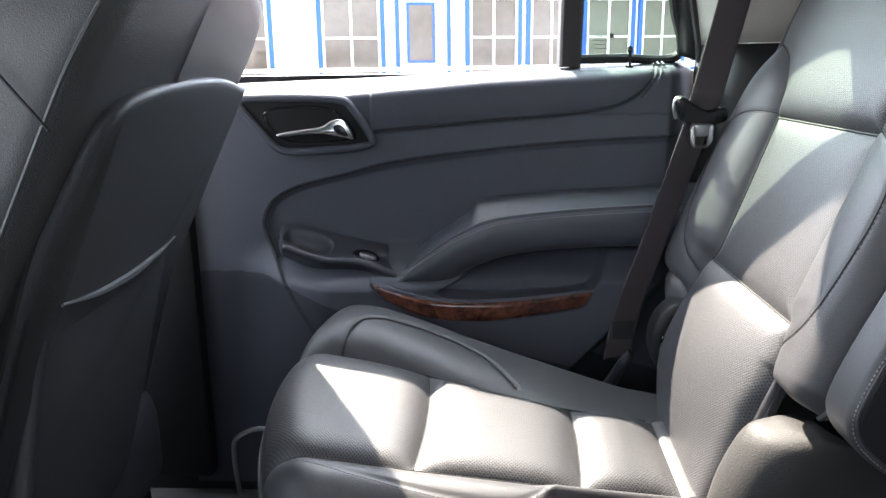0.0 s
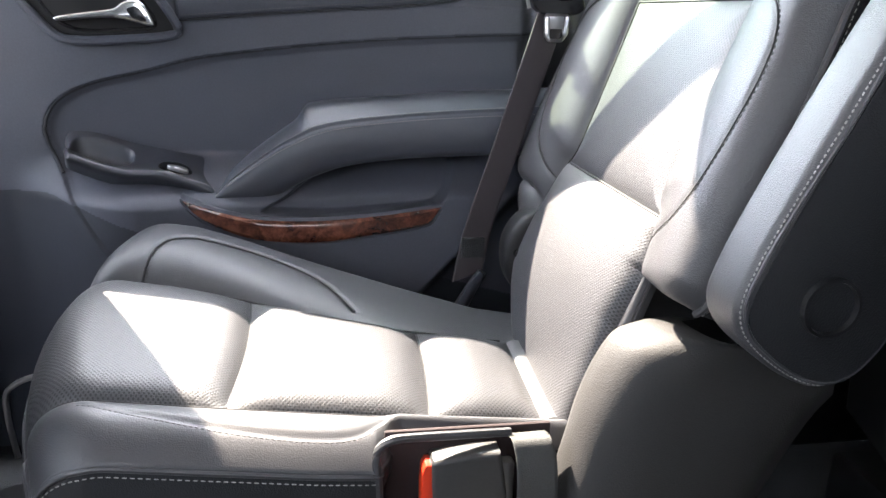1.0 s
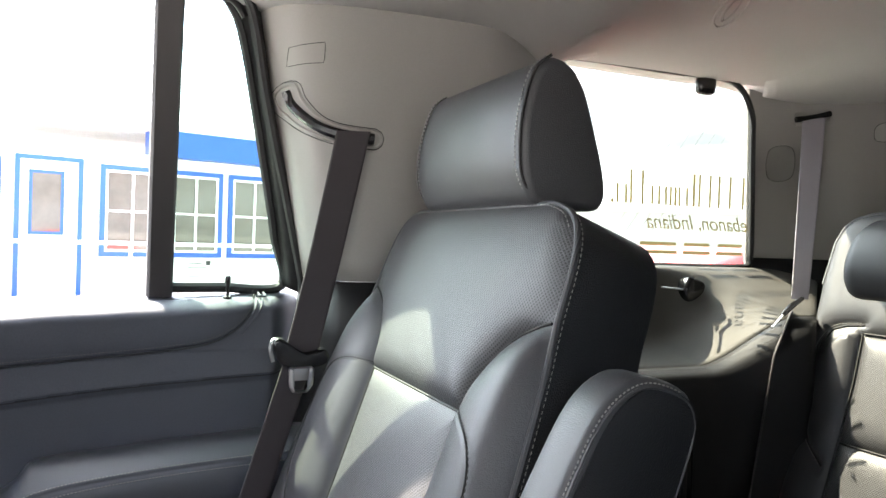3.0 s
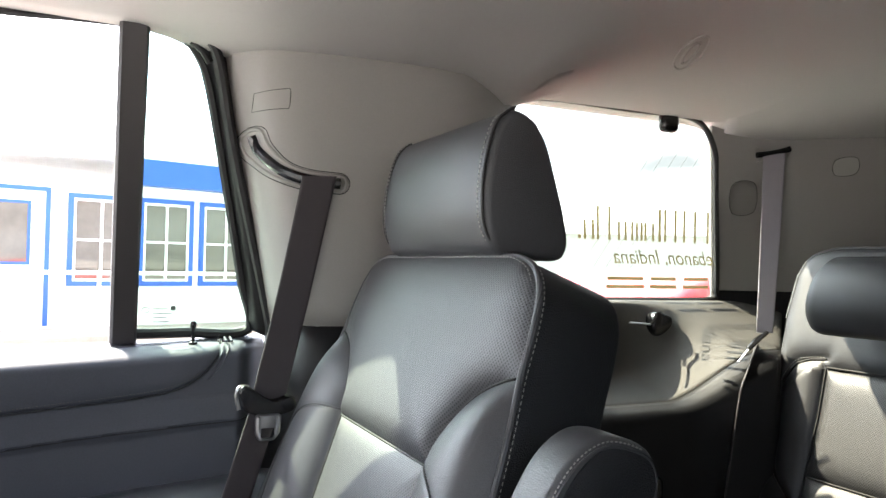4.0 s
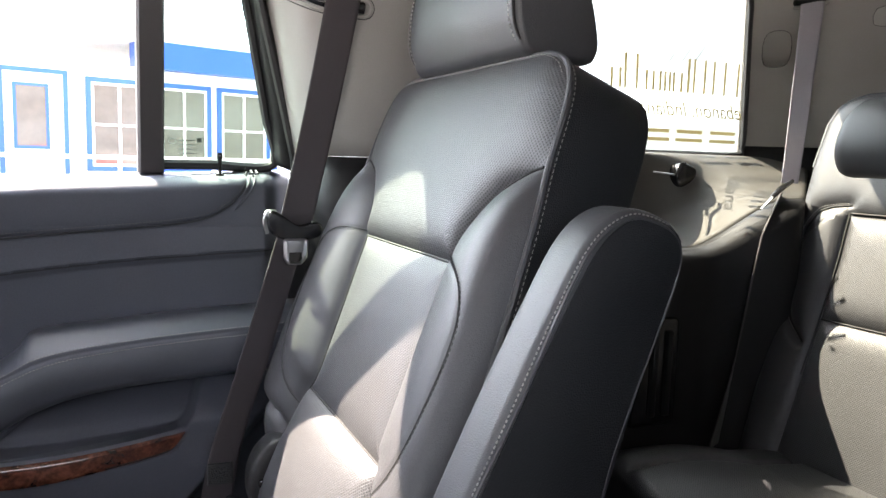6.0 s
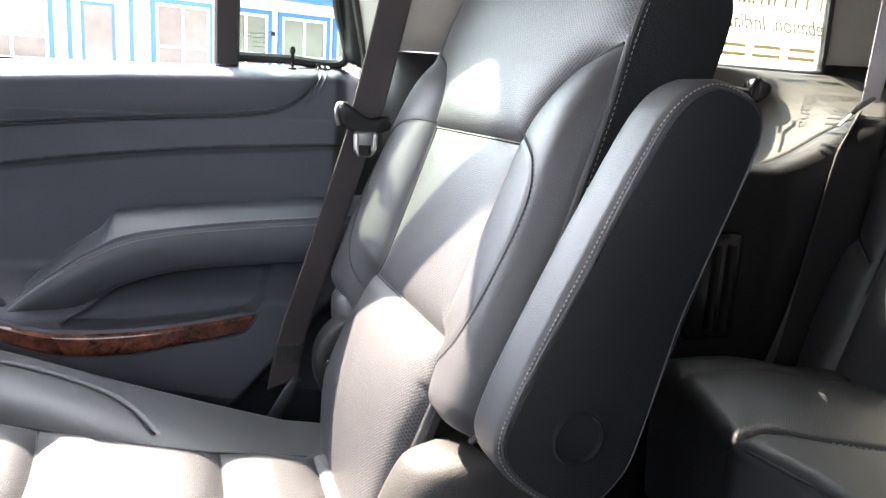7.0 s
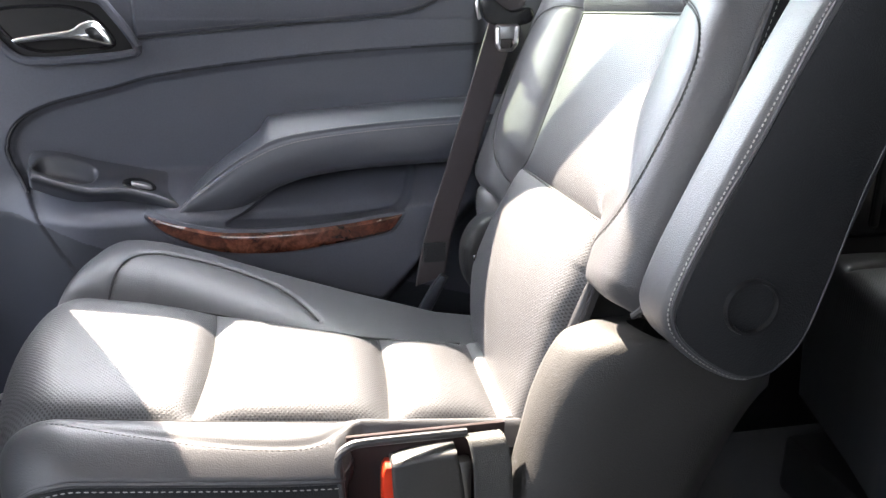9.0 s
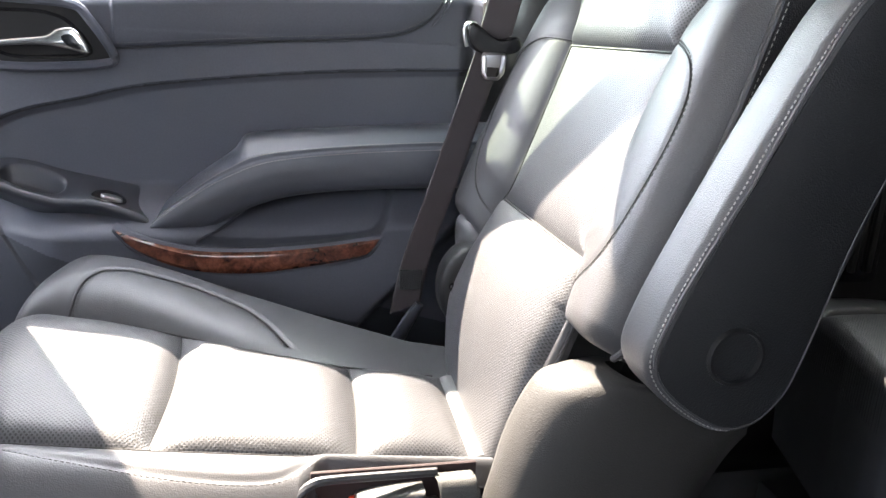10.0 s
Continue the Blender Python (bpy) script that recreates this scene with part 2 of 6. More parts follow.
def mesh_of(name, verts, faces, mat, smooth=True, uv=None):
    me = bpy.data.meshes.new(name)
    me.from_pydata([tuple(map(float, v)) for v in verts], [], [tuple(map(int, f)) for f in faces])
    if uv is not None:
        lay = me.uv_layers.new(name="metres")
        idx = np.empty(len(me.loops), dtype=np.int32)
        me.loops.foreach_get("vertex_index", idx)
        lay.data.foreach_set("uv", np.asarray(uv, dtype=np.float32)[idx].ravel())
    if smooth:
        me.polygons.foreach_set("use_smooth", [True] * len(me.polygons))
    me.materials.append(mat)
    me.update()
    return me


def part_mesh(name, me, parent, label=""):
    ob = new(name, me)
    if parent is not None:
        ob.parent = parent
        ob.matrix_parent_inverse = Matrix.Translation(-parent.location) if parent.type == "EMPTY" else Matrix()
    if label:
        ob["label"] = label
    return ob


def part(name, bm, mat, parent, label="", smooth=True):
    me = bpy.data.meshes.new(name)
    bm.normal_update()
    bm.to_mesh(me)
    bm.free()
    if smooth:
        me.polygons.foreach_set("use_smooth", [True] * len(me.polygons))
        me.set_sharp_from_angle(angle=radians(40))
    me.materials.append(mat)
    return part_mesh(name, me, parent, label)


def grid_faces(nu, nv):
    i = np.arange(nu - 1)[:, None] * nv + np.arange(nv - 1)[None, :]
    return np.stack([i, i + nv, i + nv + 1, i + 1], -1).reshape(-1, 4)


def grid_normals(V, F):
    """Smooth normals of a whole grid, for panels that are cut out of it."""
    n_ = np.cross(V[F[:, 2]] - V[F[:, 0]], V[F[:, 3]] - V[F[:, 1]])
    N = np.zeros(V.shape)
    for k in range(4):
        np.add.at(N, F[:, k], n_)
    return N / (np.linalg.norm(N, axis=1)[:, None] + 1e-12)


def sub_mesh(name, V, F, keep, mat, uv=None, normals=None):
    F = F[keep]
    used, inv = np.unique(F, return_inverse=True)
    me = mesh_of(name, V[used], inv.reshape(F.shape), mat, uv=None if uv is None else uv[used])
    if normals is not None:
        me.normals_split_custom_set_from_vertices([tuple(map(float, v)) for v in normals[used]])
    return me


def sweep(path, radius, sides=6, closed=False, flat=None):
    """A tube along a 3D line."""
    P = np.array(path, float)
    n = len(P)
    bm = bmesh.new()
    rings = []
    up = Vector((0.13, 0.31, 0.94)).normalized()
    for i in range(n):
        a, b = P[(i - 1) % n if closed else max(i - 1, 0)], P[(i + 1) % n if closed else min(i + 1, n - 1)]
        t = Vector(b - a).normalized()
        s = t.cross(up)
        if s.length < 0.05:
            s = t.cross(Vector((1, 0, 0)))
        s.normalize()
        u = s.cross(t)
        r = radius[i] if hasattr(radius, "__len__") else radius
        rings.append([bm.verts.new(Vector(P[i]) + r * (math.cos(k * math.tau / sides) * s + (flat or 1) * math.sin(k * math.tau / sides) * u)) for k in range(sides)])
    for i in range(n if closed else n - 1):
        A, B = rings[i], rings[(i + 1) % n]
        for k in range(sides):
            bm.faces.new((A[k], A[(k + 1) % sides], B[(k + 1) % sides], B[k]))
    if not closed:
        bm.faces.new(rings[0][::-1])
        bm.faces.new(rings[-1])
    return bm


def stitches(path, parent, mat, pitch=0.0062, radius=0.00085, fill=0.62, name="stitching", label=""):
    """A row of short threads along a 3D line, as one part."""
    R = resample(path, pitch)
    bm = bmesh.new()
    for a, b in zip(R[:-1], R[1:]):
        a, b = Vector(a), Vector(b)
        d = (b - a)
        if d.length < 1e-6:
            continue
        mid, t = (a + b) / 2, d.normalized()
        s = t.cross(Vector((0.2, 0.3, 0.93))).normalized()
        u = s.cross(t)
        h = d.length * fill / 2
        ends = []
        for f, k in ((-1, 0.55), (-0.55, 1), (0.55, 1), (1, 0.55)):
            ends.append([bm.verts.new(mid + t * (f * h) + radius * k * (math.cos(q) * s + math.sin(q) * u)) for q in (0.4, 1.97, 3.54, 5.11)])
        for A, B in zip(ends[:-1], ends[1:]):
            for k in range(4):
                bm.faces.new((A[k], A[(k + 1) % 4], B[(k + 1) % 4], B[k]))
        bm.faces.new(ends[0][::-1])
        bm.faces.new(ends[-1])
    return part(name, bm, mat, parent, label)


def rounded_prism(outline, to3d, depth, bevel, segments=3):
    """A solid from a closed 2D outline: to3d(a, b, c) gives the place at c metres of depth; both rims are rounded."""
    O = np.array(outline, float)
    nxt, prv = np.roll(O, -1, 0), np.roll(O, 1, 0)
    t = nxt - prv
    t /= np.linalg.norm(t, axis=1)[:, None] + 1e-9
    area = 0.5 * np.sum(O[:, 0] * nxt[:, 1] - nxt[:, 0] * O[:, 1])
    nrm = np.stack([t[:, 1], -t[:, 0]], 1) * (1 if area > 0 else -1)
    bm = bmesh.new()
    rings = []
    steps = [(bevel * (1 - math.sin(q)), bevel * (1 - math.cos(q))) for q in np.linspace(0, math.pi / 2, segments + 1)]
    layers = [(i, c) for i, c in steps] + [(i, depth - c) for i, c in reversed(steps)]
    for ins, c in layers:
        R = O - nrm * ins
        rings.append([bm.verts.new(to3d(a, b, c)) for a, b in R])
    n = len(O)
    for A, B in zip(rings[:-1], rings[1:]):
        for k in range(n):
            bm.faces.new((A[k], A[(k + 1) % n], B[(k + 1) % n], B[k]))
    bm.faces.new(rings[0][::-1])
    bm.faces.new(rings[-1])
    bmesh.ops.recalc_face_normals(bm, faces=bm.faces)
    return bm


def soft_prism(outline, to3d, depth, shrink=0.35, segments=8):
    """A cushion-like solid: like rounded_prism, but its two faces shrink towards the outline's middle."""
    O = np.array(outline, float)
    mid = O.mean(0)
    bm = bmesh.new()
    rings = []
    for q in np.linspace(0, math.pi, 2 * segments + 1):
        k = 1 - shrink * (1 - math.sin(q)) ** 1.25
        rings.append([bm.verts.new(to3d(a, b, depth * (1 - math.cos(q)) / 2)) for a, b in mid + (O - mid) * k])
    n = len(O)
    for A, B in zip(rings[:-1], rings[1:]):
        for k in range(n):
            bm.faces.new((A[k], A[(k + 1) % n], B[(k + 1) % n], B[k]))
    bm.faces.new(rings[0][::-1])
    bm.faces.new(rings[-1])
    bmesh.ops.recalc_face_normals(bm, faces=bm.faces)
    return bm


def strip_solid(top, low, place, depth, across=7):
    """A curved bar between two lines of (a, b): its face is rounded at the rims; place(a, b, c) gives the point c behind the face."""
    T, L = resample(top, 0.006), resample(low, 0.006)
    n = min(len(T), len(L))
    T, L = [np.stack([np.interp(np.linspace(0, 1, n), np.linspace(0, 1, len(M)), M[:, k]) for k in (0, 1)], 1) for M in (T, L)]
    bm = bmesh.new()
    rows = []
    for t, l in zip(T, L):
        wide = np.linalg.norm(t - l)
        r = [bm.verts.new(place(*t, depth))]
        for f in np.linspace(0, 1, across):
            rim = min(1.0, min(f, 1 - f) * wide / 0.004)
            r.append(bm.verts.new(place(*(t + (l - t) * f), 0.004 * (1 - math.sqrt(1 - (1 - rim) ** 2)))))
        r.append(bm.verts.new(place(*l, depth)))
        rows.append(r)
    for R, S in zip(rows[:-1], rows[1:]):
        for k in range(len(R) - 1):
            bm.faces.new((R[k], R[k + 1], S[k + 1], S[k]))
    bm.faces.new(rows[0])
    bm.faces.new(rows[-1][::-1])
    return bm


def box(lo, hi, bevel=0.004, segments=2):
    bm = bmesh.new()
    bmesh.ops.create_cube(bm, size=1)
    lo, hi = Vector(lo), Vector(hi)
    for v in bm.verts:
        v.co = Vector([lo[k] + (v.co[k] + 0.5) * (hi[k] - lo[k]) for k in range(3)])
    if bevel:
        bmesh.ops.bevel(bm, geom=bm.edges[:], offset=bevel, segments=segments, affect="EDGES", profile=0.5)
    return bm


def sheet(lines, thickness, mat, name, parent, label="", flip=False):
    """A curved panel lofted through lines of equally many points, given thickness away from its face."""
    V = np.array(lines, float)
    nu, nv = V.shape[:2]
    F = grid_faces(nu, nv)
    if flip:
        F = F[:, ::-1]
    me = mesh_of(name, V.reshape(-1, 3), F, mat)
    ob = part_mesh(name, me, parent, label)
    sol = ob.modifiers.new("thickness", "SOLIDIFY")
    sol.thickness, sol.offset = thickness, -1
    return ob


# ---- the car's shell ----
floor = part("floor", box((-1.6, -0.42, 0.50), (2.05, 1.42, 0.535), 0.004), carpet, None)
tagged(floor, "black carpeted floor of the car", "floor", kind="structure")


def roof_z(x, y):
    """The headliner's height: a shallow vault that falls towards the sides and the tailgate."""
    side = abs(y - 0.53) / 0.70
    pillar = (0.043 * smoothstep(0.25, 0.42, x) * (1 - smoothstep(0.80, 1.04, x)) + 0.020 * math.exp(-((x - 0.79) / 0.05) ** 2)) * smoothstep(0.85, 1.12, y)
    return 1.790 - 0.030 * side ** 2 - pillar - 0.035 * smoothstep(1.25, 1.55, x)


lines = [[(x, y, roof_z(x, y)) for y in np.linspace(-0.20, 1.26 + 0.11 * float(smoothstep(1.36, 1.44, x)), 40)] for x in np.linspace(-1.0, 1.95, 60)]
ceiling = sheet(lines, 0.03, headliner, "ceiling", None, flip=True)
tagged(ceiling, "grey-beige cloth headliner of the car", "headliner", kind="structure")
roof_skin = sheet([[(x, y, 1.838 - 0.05 * ((y - 0.53) / 0.80) ** 2) for y in np.linspace(-0.26, 1.275 + 0.105 * float(smoothstep(0.60, 0.90, x)), 24)] for x in np.linspace(-1.05, 2.02, 24)], 0.012, hard_trim, "car_roof", None)
tagged(roof_skin, "painted sheet roof over the headliner", "car roof", kind="structure")

# the side that the camera looks in from, unseen, and the ends
wall_left = thing("wall_left", "unseen left flank of the car, closed up to dim the cabin", "car side", kind="structure")
# unseen parts; their heights and dark colours are set to hold back light
part("sill", box((-1.6, -0.36, 0.40), (2.05, -0.24, 0.60), 0.01), hard_trim, wall_left)
part("front_post", box((-0.66, -0.36, 0.58), (-0.58, -0.25, 1.80), 0.02), hard_trim, wall_left)
part("door_panel", box((-0.58, -0.34, 0.58), (0.45, -0.26, 1.38), 0.02), side_vinyl, wall_left)
part("unseen_head", box((-0.58, -0.34, 1.655), (0.45, -0.20, 1.80), 0.02), headliner, wall_left)
part("rear_post", box((0.45, -0.36, 1.34), (0.98, -0.25, 1.80), 0.02), pillar_trim, wall_left)
part("post_base", box((0.45, -0.36, 0.58), (0.98, -0.25, 1.34), 0.02), hard_trim, wall_left)
part("rear_flank", box((0.98, -0.36, 0.58), (2.05, -0.25, 1.34), 0.02), hard_trim, wall_left)
part("front_flank", box((-1.6, -0.36, 0.58), (-0.66, -0.25, 1.15), 0.02), hard_trim, wall_left)
wall_rear = thing("wall_rear", "tailgate with its window opening", "tailgate", kind="structure")
part("lower_panel", box((1.98, -0.3, 0.40), (2.06, 1.40, 1.34), 0.01), hard_trim, wall_rear)
part("post", box((1.96, 1.12, 1.34), (2.05, 1.40, 1.80), 0.02), pillar_trim, wall_rear)
part("post", box((1.96, -0.36, 1.34), (2.05, -0.10, 1.80), 0.02), pillar_trim, wall_rear)
part("header", box((1.94, -0.3, 1.70), (2.05, 1.38, 1.80), 0.02), headliner, wall_rear)
# unseen panes, added and tinted this dark to cut the light from behind
rear_glass = glass("dark_privacy_glass", (0.10, 0.105, 0.10))
part("side_pane", box((0.98, -0.30, 1.34), (1.98, -0.296, 1.78), 0), rear_glass, wall_left, smooth=False)
part("tailgate_pane", box((2.0, -0.10, 1.34), (2.004, 1.12, 1.72), 0), rear_glass, wall_rear, smooth=False)
wall_front = thing("wall_front", "dashboard bulkhead below the windscreen", "bulkhead", kind="structure")
part("bulkhead", box((-1.72, -0.4, 0.40), (-1.6, 1.45, 1.10), 0.02), hard_trim, wall_front)
part("header", box((-1.06, -0.3, 1.72), (-0.98, 1.36, 1.80), 0.02), headliner, wall_front)
outer = thing("wall_right", "right flank of the car outside the trim", "car side", kind="structure")
part("sill", box((-1.6, 1.30, 0.40), (2.05, 1.44, 0.60), 0.01), hard_trim, outer)
part("door_skin", box((-1.6, 1.385, 0.58), (0.50, 1.43, 1.308), 0.005), gloss_black, outer)
part("quarter_skin", box((0.50, 1.41, 0.58), (2.05, 1.44, 1.36), 0.005), gloss_black, outer)
bm = bmesh.new()
P = [(-0.48, 1.315, 1.26), (-0.325, 1.315, 1.26), (-0.235, 1.25, 1.80), (-0.41, 1.25, 1.80)]
vs = [bm.verts.new(Vector(p) + Vector((-0.52 * dy, dy, 0))) for dy in (0, 0.09) for p in P]
for f in ((0, 1, 2, 3), (7, 6, 5, 4), (0, 4, 5, 1), (1, 5, 6, 2), (2, 6, 7, 3), (3, 7, 4, 0)):
    bm.faces.new([vs[i] for i in f])
part("middle_post", bm, pillar_trim, outer)
part("lower_post", box((-0.52, 1.26, 0.58), (-0.40, 1.40, 1.27), 0.012), hard_trim, outer)
part("roof_rail", box((-1.0, 1.262, 1.778), (0.75, 1.290, 1.84), 0.008), headliner, outer)
part("roof_rail", box((0.75, 1.265, 1.778), (2.0, 1.35, 1.84), 0.02), headliner, outer)

# ---- rear door trim ----
BASE_Y = 1.285
G_LINE = catmull([(-0.150, 0.86), (-0.215, 0.94), (-0.272, 1.036), (-0.268, 1.088), (-0.222, 1.121), (-0.130, 1.145), (-0.046, 1.165), (0.14, 1.187), (0.30, 1.198), (0.48, 1.206)], 8)
G_POLY = np.vstack([G_LINE, [(0.48, 0.86)]])
STITCH_LINE = catmull([(-0.085, 1.213), (0.03, 1.2235), (0.142, 1.233), (0.24, 1.2405), (0.310, 1.250), (0.350, 1.270), (0.372, 1.295), (0.381, 1.320)], 8)


def sill_z(x):
    return 1.274 + 0.077 * (x + 0.30) - 0.036 * np.maximum(x - 0.1, 0)


def door_y(X, Z):
    """How far the door's face stands from the car's middle."""
    y = np.full(X.shape, BASE_Y)
    # the lower half swells inwards round the map pocket and falls back to the floor
    lower = smoothstep(1.03, 0.965, Z) * smoothstep(-0.34, -0.14, X)
    y -= lower * np.interp(X, [-0.10, 0.30], [0.102, 0.062]) * (0.35 + 0.65 * smoothstep(0.60, 0.93, Z))
    # the padded roll under the window, and the groove below its seam
    above = Z - np.interp(X, STITCH_LINE[:, 0], STITCH_LINE[:, 1])
    ds = distance_to(STITCH_LINE, X, Z)
    roll = (above > 0) & (X > -0.085) & (X < 0.382)
    y -= np.where(roll, 0.010 * (1 - np.exp(-ds / 0.014)), 0)
    y += 0.0020 * np.exp(-(ds / 0.0022) ** 2)
    # the recessed panel and its border
    g = inside(G_POLY, X, Z)
    dg = distance_to(G_LINE, X, Z)
    y += np.where(g, 0.005 * smoothstep(0.0, 0.011, dg) * (1 - lower), -0.005 * np.exp(-dg / 0.035) * (Z < 1.24))
    y += 0.0015 * np.exp(-(dg / 0.0020) ** 2)
    # the map pocket behind the wooden lip
    pk = smoothstep(0.0, 0.006, distance_to(POCKET, X, Z, True)) * inside(POCKET, X, Z)
    y += 0.030 * pk
    # round over to the window
    top = sill_z(X) - Z
    y += 0.045 * (1 - np.sqrt(np.clip(1 - (1 - np.clip(top / 0.022, 0, 1)) ** 2, 0, 1))) 
    # tuck in at the rear edge
    y += 0.10 * smoothstep(0.40, 0.47, X + 0.9 * np.maximum(0.99 - Z, 0))
    return y


POCKET = catmull([(0.022, 0.957), (0.055, 0.978), (0.090, 0.998), (0.150, 1.020), (0.21, 1.026), (0.304, 1.027), (0.298, 0.990), (0.280, 0.962), (0.25, 0.9535), (0.17, 0.949), (0.10, 0.948)], 6, True)
door = thing("car_door", "closed rear car door with black soft-touch trim and lowered window", "car door", at=(0.0, 1.3, 0.6))
nx, nz = 330, 340
xs = np.linspace(-0.44, 0.46, nx)
fz = np.linspace(0, 1, nz)
X = np.repeat(xs[:, None], nz, 1)
Z = 0.56 + (sill_z(X) - 0.56) * fz[None, :] ** 0.85
Y = door_y(X, Z)
V = np.stack([X, Y, Z], -1).reshape(-1, 3)
F = grid_faces(nx, nz)
cx, cz = V[F].mean(1)[:, 0], V[F].mean(1)[:, 2]
in_g = inside(G_POLY, cx, cz) & (cz > 1.0)
in_roll = (cz > np.interp(cx, STITCH_LINE[:, 0], STITCH_LINE[:, 1])) & (cx > -0.085) & (cx < 0.382)
rest = ~(in_g | in_roll)
N = grid_normals(V, F)
part_mesh("insert_panel", sub_mesh("insert_panel", V, F, in_g, soft_trim, normals=N), door)
part_mesh("upper_roll", sub_mesh("upper_roll", V, F, in_roll, soft_trim, normals=N), door)
low_plastic = material("dark_blue_grey_plastic", (0.034, 0.037, 0.047), 0.5, spec=0.4, grain=0.1, bump=0.3, bump_scale=900, cells=True, bump_dist=0.0005)
foot = rest & (cz < 0.975 - 0.30 * (cx + 0.27)) & (cz < 0.975)
part_mesh("door_panel", sub_mesh("door_panel", V, F, rest & ~foot, soft_trim, normals=N), door)
part_mesh("lower_panel", sub_mesh("lower_panel", V, F, foot, low_plastic, normals=N), door)
# the top of the sill, from the roll to the window slot
tx = np.linspace(-0.44, 0.46, 60)
part_mesh("window_sill", mesh_of("window_sill", [(x, BASE_Y + 0.040 + 0.055 * k, sill_z(x) + 0.004 * math.sin(k * math.pi) + k * max(0.0, 0.022 - 0.05 * (x + 0.30))) for x in tx for k in np.linspace(0, 1, 8)], grid_faces(60, 8), soft_trim), door)


def on_door(line, proud=0.0):
    L = np.array(line, float)
    y = door_y(L[:, 0], L[:, 1]) - proud
    return np.stack([L[:, 0], y, L[:, 1]], 1)


up = STITCH_LINE + np.array([0, 0.0065])
stitches(on_door(resample(up, 0.004), 0.0006), door, roll_thread, 0.0046, 0.0006)
for line, r_ in ((G_LINE[(G_LINE[:, 1] > 0.99) & (G_LINE[:, 0] < 0.44)], 0.0022), (STITCH_LINE, 0.0016)):
    # it lies on the flush faces to both sides of the groove
    line = np.array(resample(line, 0.005), float)
    row = (on_door(line + (0, 0.008)) + on_door(line - (0, 0.008))) / 2
    part("panel_joint", sweep([(x, y - 0.0004, z) for x, y, z in row], r_, 8), joint_mat, door)
# padded arm rest: top edge, seam and lower edge
A_TOP = catmull([(-0.046, 0.980), (-0.019, 1.006), (0.010, 1.032), (0.044, 1.057), (0.070, 1.0755), (0.079, 1.087), (0.086, 1.0965), (0.096, 1.1005), (0.129, 1.105), (0.212, 1.111), (0.297, 1.117), (0.50, 1.127)], 10)
A_SEAM = catmull([(-0.041, 0.981), (-0.022, 0.999), (0.008, 1.022), (0.046, 1.048), (0.066, 1.0585), (0.076, 1.063), (0.084, 1.0665), (0.096, 1.0715), (0.129, 1.080), (0.200, 1.089), (0.300, 1.0965), (0.50, 1.106)], 10)
A_LOW = catmull([(-0.037, 0.975), (-0.016, 0.969), (0.006, 0.965), (0.022, 0.965), (0.042, 0.974), (0.058, 0.984), (0.077, 0.995), (0.096, 1.004), (0.140, 1.018), (0.205, 1.027), (0.300, 1.032), (0.50, 1.036)], 10)


def arm_line(f, y, lift=0.0):
    """f runs from the top edge (0) over the seam (1) to the lower edge (2)."""
    L = A_TOP + (A_SEAM - A_TOP) * f if f <= 1 else A_SEAM + (A_LOW - A_SEAM) * (f - 1)
    return np.stack([L[:, 0], np.full(len(L), y), L[:, 1] + lift], 1)


pad_rows = [arm_line(f, y, d) for f, y, d in ((0, 1.305, -0.002), (0, 1.270, 0.003), (0.02, 1.252, 0.003), (0.1, 1.2405, 0.001), (0.3, 1.2315, 0.0), (0.5, 1.2245, 0.0), (0.7, 1.2175, 0), (0.85, 1.2125, 0), (0.94, 1.2090, 0), (1.0, 1.2105, 0),
                                              (1.04, 1.2065, 0), (1.12, 1.2040, 0), (1.25, 1.2015, 0), (1.45, 1.2005, 0), (1.65, 1.202, 0), (1.82, 1.206, 0), (1.94, 1.212, 0), (2.0, 1.220, 0), (2.0, 1.250, 0.004), (2.0, 1.305, 0.006))]
armrest = part_mesh("armrest", mesh_of("armrest", np.array(pad_rows).reshape(-1, 3), grid_faces(len(pad_rows), len(A_TOP)), arm_leather), door, "padded black arm rest with double stitching")
for f, y in ((0.84, 1.2120), (1.10, 1.2035)):
    stitches(resample(arm_line(f, y), 0.004), armrest, thread, 0.0044, 0.0006)

# wooden strip
top = catmull([(-0.081, 0.981), (-0.03, 0.962), (0.021, 0.950), (0.10, 0.9455), (0.19, 0.9485), (0.281, 0.957)], 8)
low = catmull([(0.281, 0.957), (0.270, 0.941), (0.256, 0.930), (0.18, 0.9205), (0.098, 0.914), (0.019, 0.921), (-0.03, 0.938), (-0.062, 0.957), (-0.081, 0.981)], 8)


def strip_y(a, b):
    return 1.180 + 0.105 * (a + 0.08) - 0.006 * math.sin(max(0.0, min(1.0, (a + 0.08) / 0.36)) * math.pi)


part("wood_strip", strip_solid(top, low[::-1], lambda a, b, c: Vector((a, strip_y(a, b) - 0.004 + c, b)), 0.05), wood, door, "glossy burl wood strip")
part("strip_surround", strip_solid(top + np.array([0, 0.0045]), low[::-1] - np.array([0, 0.004]), lambda a, b, c: Vector(((a - 0.1) * 1.015 + 0.1, strip_y(a, b) - 0.0005 + c, b)), 0.05), soft_trim, door)

